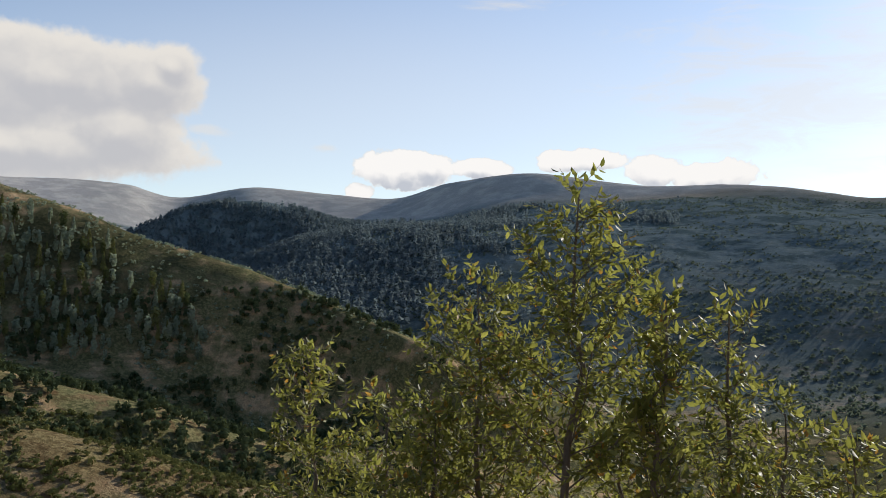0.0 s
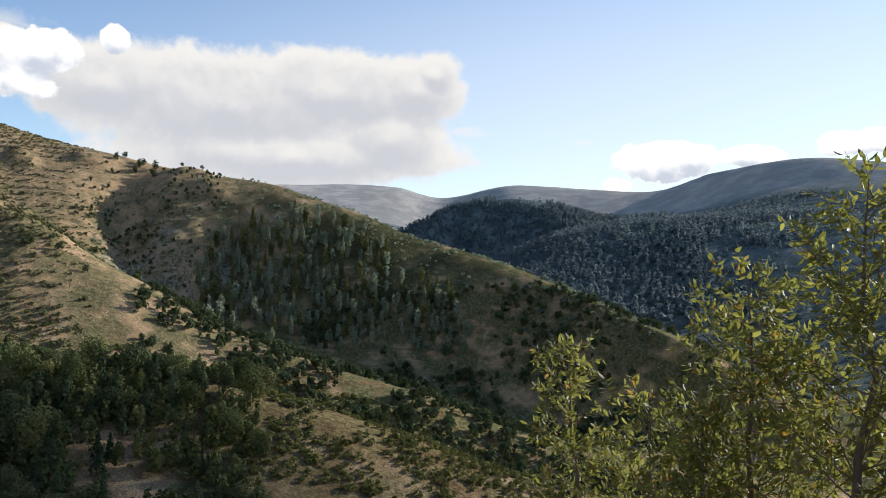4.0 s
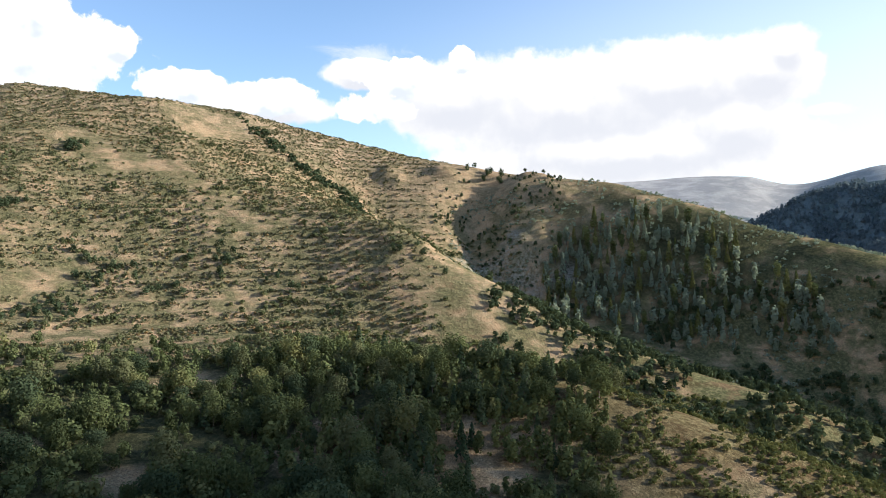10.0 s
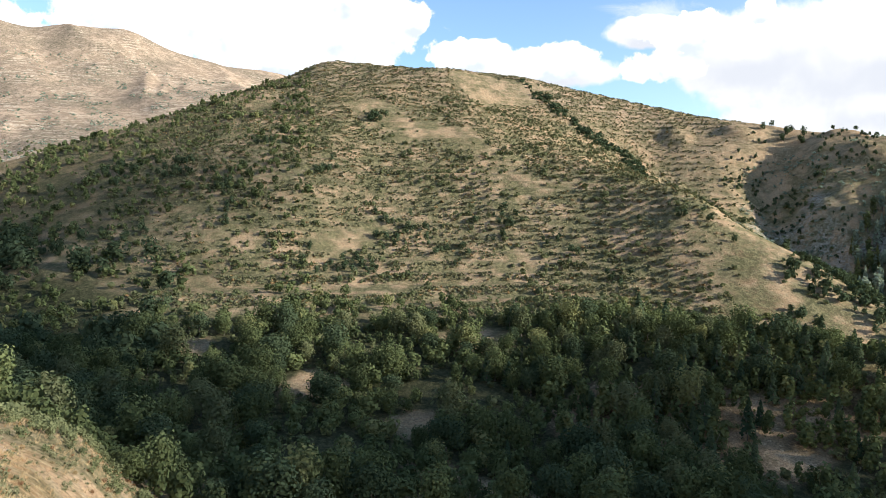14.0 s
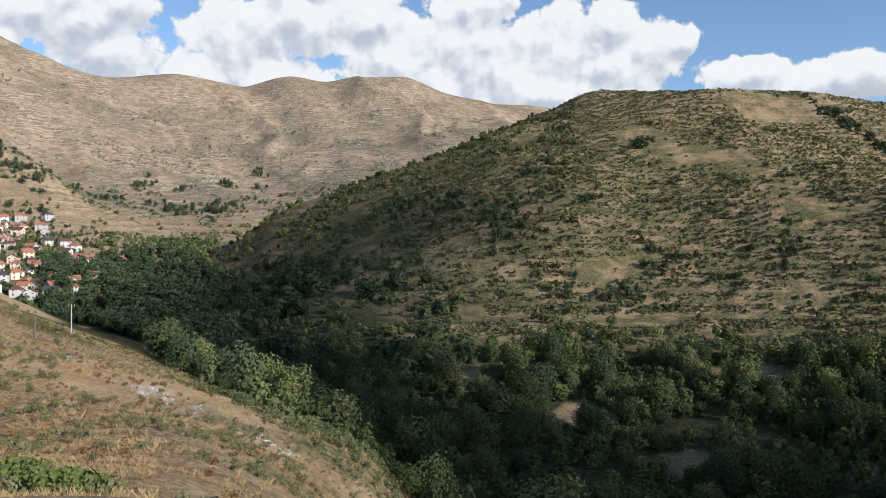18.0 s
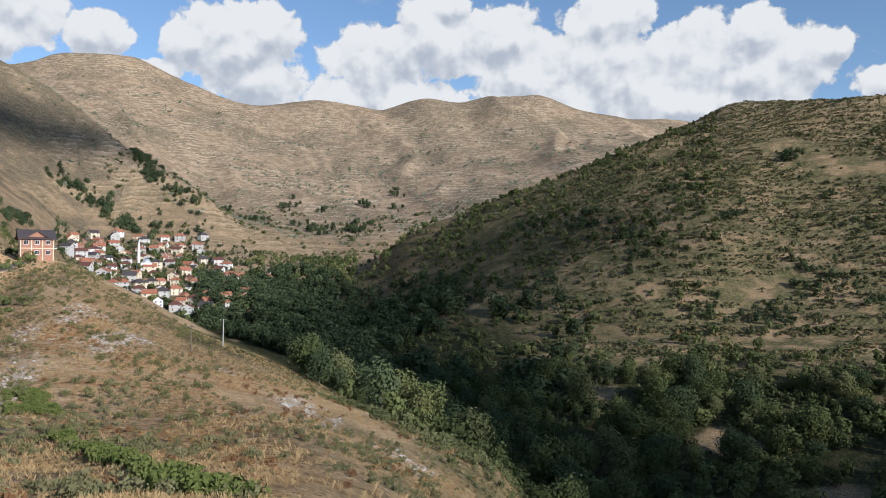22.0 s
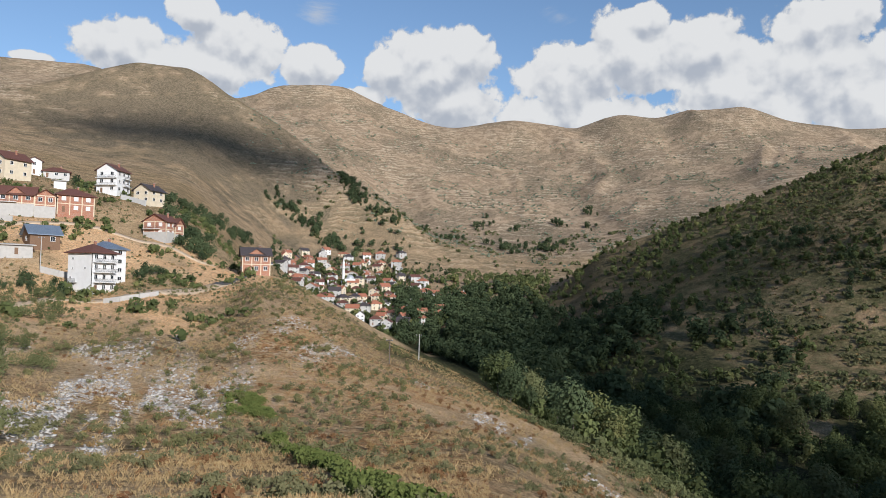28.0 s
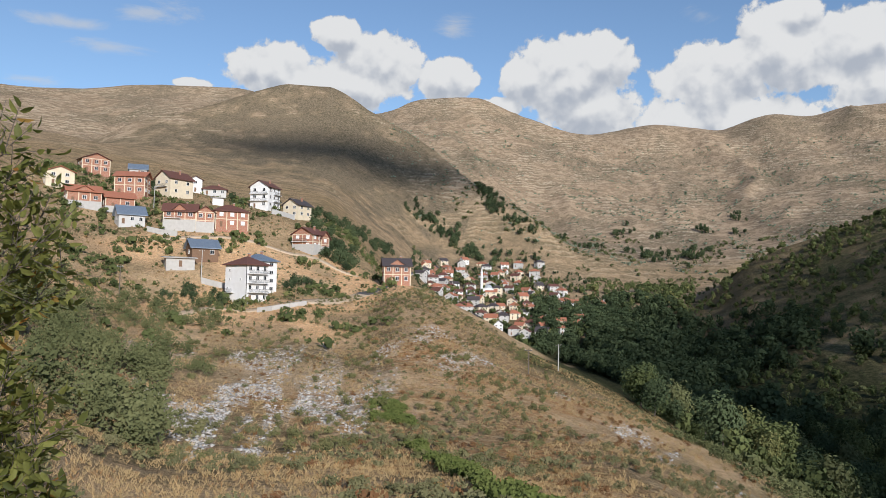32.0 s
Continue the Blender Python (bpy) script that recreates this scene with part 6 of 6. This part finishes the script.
def young_tree(base_b, base_r, top_b, top_r, top_el, reach, leaf, count, seed, label, mat="tree_leaf", low=0.25, single=36, bushy=1.05, lean_up=0.75):
    g = np.random.default_rng(seed)
    b0 = np.array(at(base_b, base_r))
    tb = radians(top_b)
    top = np.array([-math.sin(tb) * top_r, math.cos(tb) * top_r, EYE + top_r * math.tan(radians(top_el))])
    high = top[2] - b0[2]
    ob = thing("young_tree", Matrix.Translation(b0), label, "tree", "young trees by the road")
    steps = 9
    t = np.linspace(0, 1, steps)
    line = (top - b0) * np.stack([t ** 1.3, t ** 1.3, t], 1) + g.normal(size=(steps, 3)) * 0.03 * np.minimum(t, 1 - t)[:, None] * 3
    line[0] = (0, 0, -0.15)
    radius = 0.012 * high * (1 - t) ** 0.9 + 0.004
    trunk = new("trunk", mesh_from("trunk", *stem(line, radius, 7), MAT["bark"], True))
    trunk.parent = ob
    places, ways, wood = [], [], []
    for k in range(count):
        s = low + (0.99 - low) * ((k + g.uniform(0, 1)) / count) ** 0.9
        root = np.array([np.interp(s, t, line[:, c]) for c in range(3)])
        turn = k * 2.399 + g.uniform(-0.5, 0.5)
        size = reach * (1.05 - 0.82 * (s - low) / (1 - low)) * g.uniform(0.6, 1.15)
        out = np.array([math.cos(turn), math.sin(turn), 0])
        way = unit(out + np.array([0, 0, lean_up * g.uniform(0.6, 1.4)]))
        m = 7
        u = np.linspace(0, 1, m)
        curve = root + way * (u * size)[:, None] + np.array([0, 0, 0.22 * size]) * (u ** 2)[:, None] + np.cumsum(g.normal(size=(m, 3)) * 0.012, 0)
        wood.append((curve, 0.0042 * high * (1 - 0.75 * s) * (1 - u * 0.8) * 0.55 + 0.0015))
        twigs = max(3, int(size / 0.046 * bushy))
        for j in range(twigs):
            a = 0.18 + 0.82 * (j + g.uniform(0, 0.7)) / twigs
            p = np.array([np.interp(a, u, curve[:, c]) for c in range(3)])
            d = unit(way * 0.75 + g.normal(size=3) * 0.55 + np.array([0, 0, 0.25]))
            ln = g.uniform(0.10, 0.30) * (1.15 - 0.4 * a)
            n = max(3, int(ln / 0.026))
            q = np.linspace(0.15, 1, n)[:, None]
            places.append(p + d * ln * q + np.array([0, 0, -0.03]) * q ** 2)
            sway = unit(np.cross(d, g.normal(size=3)))
            alt = np.where(np.arange(n) % 2 == 0, 1, -1)[:, None]
            ways.append(unit(d * 0.7 + sway * alt * 0.8 + np.array([0, 0, -0.28]) + g.normal(size=(n, 3)) * 0.25))
            wood.append((np.stack([p, p + d * ln * 0.5, p + d * ln]), np.array([0.0028, 0.002, 0.001])))
    limbs = joined([stem(c, r, 5) for c, r in wood if len(c) == 7])
    twig_mesh = joined([stem(c, r, 3) for c, r in wood if len(c) == 3])
    branch = new("branch_work", mesh_from("branch_work", *limbs, MAT["bark"], True))
    branch.parent = ob
    twig = new("twig_work", mesh_from("twig_work", *twig_mesh, MAT["bark"], True))
    twig.parent = branch
    tagged(twig, kind="stuff")
    places, ways = np.concatenate(places), np.concatenate(ways)
    sides = unit(np.cross(ways, np.array([0.1, 0.2, 1.0]) + g.normal(size=ways.shape) * 0.45))
    size = leaf * g.uniform(0.7, 1.2, len(places))
    order = np.argsort(-places[:, 2])
    own, rest = order[:single], order[single:]
    v, f = leaf_pieces(places[rest], ways[rest], sides[rest], size[rest])
    crown = new("foliage", mesh_from("foliage", v, f, MAT[mat]))
    crown.parent = ob
    tagged(crown, "pointed green leaves with yellowing edges", kind="stuff")
    global LEAF_MESH
    if LEAF_MESH is None:
        LEAF_MESH = {}
    if mat not in LEAF_MESH:
        LEAF_MESH[mat] = mesh_from("leaf", *leaf_pieces(np.zeros((1, 3)), np.array([[1.0, 0, 0]]), np.array([[0, 1.0, 0]]), np.ones(1)), MAT[mat])
    for i in own:
        one = new("leaf", LEAF_MESH[mat])
        one.parent = ob
        up = np.cross(ways[i], sides[i])
        m = Matrix((( *ways[i],), (*sides[i],), (*up,))).transposed().to_4x4()
        one.matrix_local = Matrix.Translation(places[i]) @ m @ Matrix.Scale(float(size[i]), 4)


def roadside_trees():
    words = "slender young tree with yellow-green pointed leaves below the road"
    young_tree(-5.2, 7.2, -3.6, 7.0, -5.4, 0.85, 0.078, 32, 1, words, lean_up=0.7)
    young_tree(-9.5, 6.8, -9.5, 6.6, -9.5, 0.75, 0.078, 24, 2, words)
    young_tree(-16.5, 6.4, -15.8, 6.0, -0.8, 1.0, 0.074, 54, 3, "bushy young tree with dense dark green leaves below the road", lean_up=0.65)
    young_tree(-22.2, 5.8, -23.0, 5.6, 6.2, 0.95, 0.076, 42, 4, "tall young tree with a straight trunk and sparse pointed leaves", low=0.34, lean_up=0.6)
    young_tree(-29.4, 5.4, -29.2, 5.2, -1.4, 0.40, 0.084, 34, 5, "upright leafy shoot with a few orange leaves", low=0.34, lean_up=1.5)
    young_tree(-33.6, 6.4, -33.4, 6.2, -1.6, 0.66, 0.076, 32, 6, words, lean_up=0.9)
    young_tree(-26.5, 6.0, -26.4, 5.8, -9.0, 0.70, 0.078, 22, 7, words)
    young_tree(-36.8, 6.2, -37.0, 6.0, -8.5, 0.72, 0.078, 26, 8, words)
    young_tree(-41.5, 6.0, -41.0, 6.0, -10.5, 0.58, 0.080, 22, 9, words)
    young_tree(-13.5, 6.0, -13.0, 6.0, -9.5, 0.70, 0.078, 22, 10, words)
    side = "roadside bush with long pointed leaves, green turning yellow"
    young_tree(137.5, 4.3, 133.4, 4.2, 10.5, 0.52, 0.072, 22, 21, side, low=0.52, bushy=1.7)
    young_tree(135.4, 3.9, 133.0, 3.8, -7.0, 0.55, 0.075, 26, 22, side, low=0.3, bushy=1.6)
    young_tree(138.0, 3.6, 136.0, 3.6, -4.0, 0.55, 0.075, 22, 23, side, low=0.2, bushy=1.5)


roadside_trees()


# ---- unseen clouds added between the sun and the valley as shade ----
def cloud(bearing, distance, half_long, half_wide, turn, seed, thick=22.0, high=4500.0):
    """A flat cloud added out of view to shade the ground at a bearing and a distance."""
    x, y, z = at(bearing, distance)
    place = Vector((x, y, z)) + SUN_WAY * high
    g = np.random.default_rng(seed)
    bm = bmesh.new()
    bmesh.ops.create_icosphere(bm, subdivisions=5, radius=1.0)
    for v in bm.verts:
        p = v.co
        w = noise.fractal(Vector((p.x * 1.6 + seed, p.y * 1.6, p.z)), 0.8, 2.1, 5)
        k = 1 + 0.5 * w
        v.co = Vector((p.x * half_long * k, p.y * half_wide * k, p.z * thick * (1.2 if p.z > 0 else 0.4) * (1 + 0.6 * w)))
    me = bpy.data.meshes.new("cloud")
    bm.to_mesh(me)
    bm.free()
    me.polygons.foreach_set("use_smooth", np.ones(len(me.polygons), bool))
    me.materials.append(MAT["cloud"])
    ob = new("cloud", me)
    ob.matrix_world = Matrix.Translation(place) @ pose(0, 0, 0, 0, 0, turn)
    tagged(ob, "unseen flat white cloud added to shade the ground", "cloud", kind="structure")


# unseen blockers that darken the lower wooded slopes
cloud(38, 180, 84, 60, 22, 1)
cloud(68, 198, 52, 33, 165, 3)
# casts the cloud shadow on the far mountain spur
cloud(108.6, 965, 190, 80, 106, 2, 30.0, 9500.0)
# added to darken the hill's flank and valley floor, which the terrain leaves lit
cloud(81, 430, 170, 44, 170, 4, 22.0, 9000.0)
cloud(80, 285, 52, 24, 160, 6)
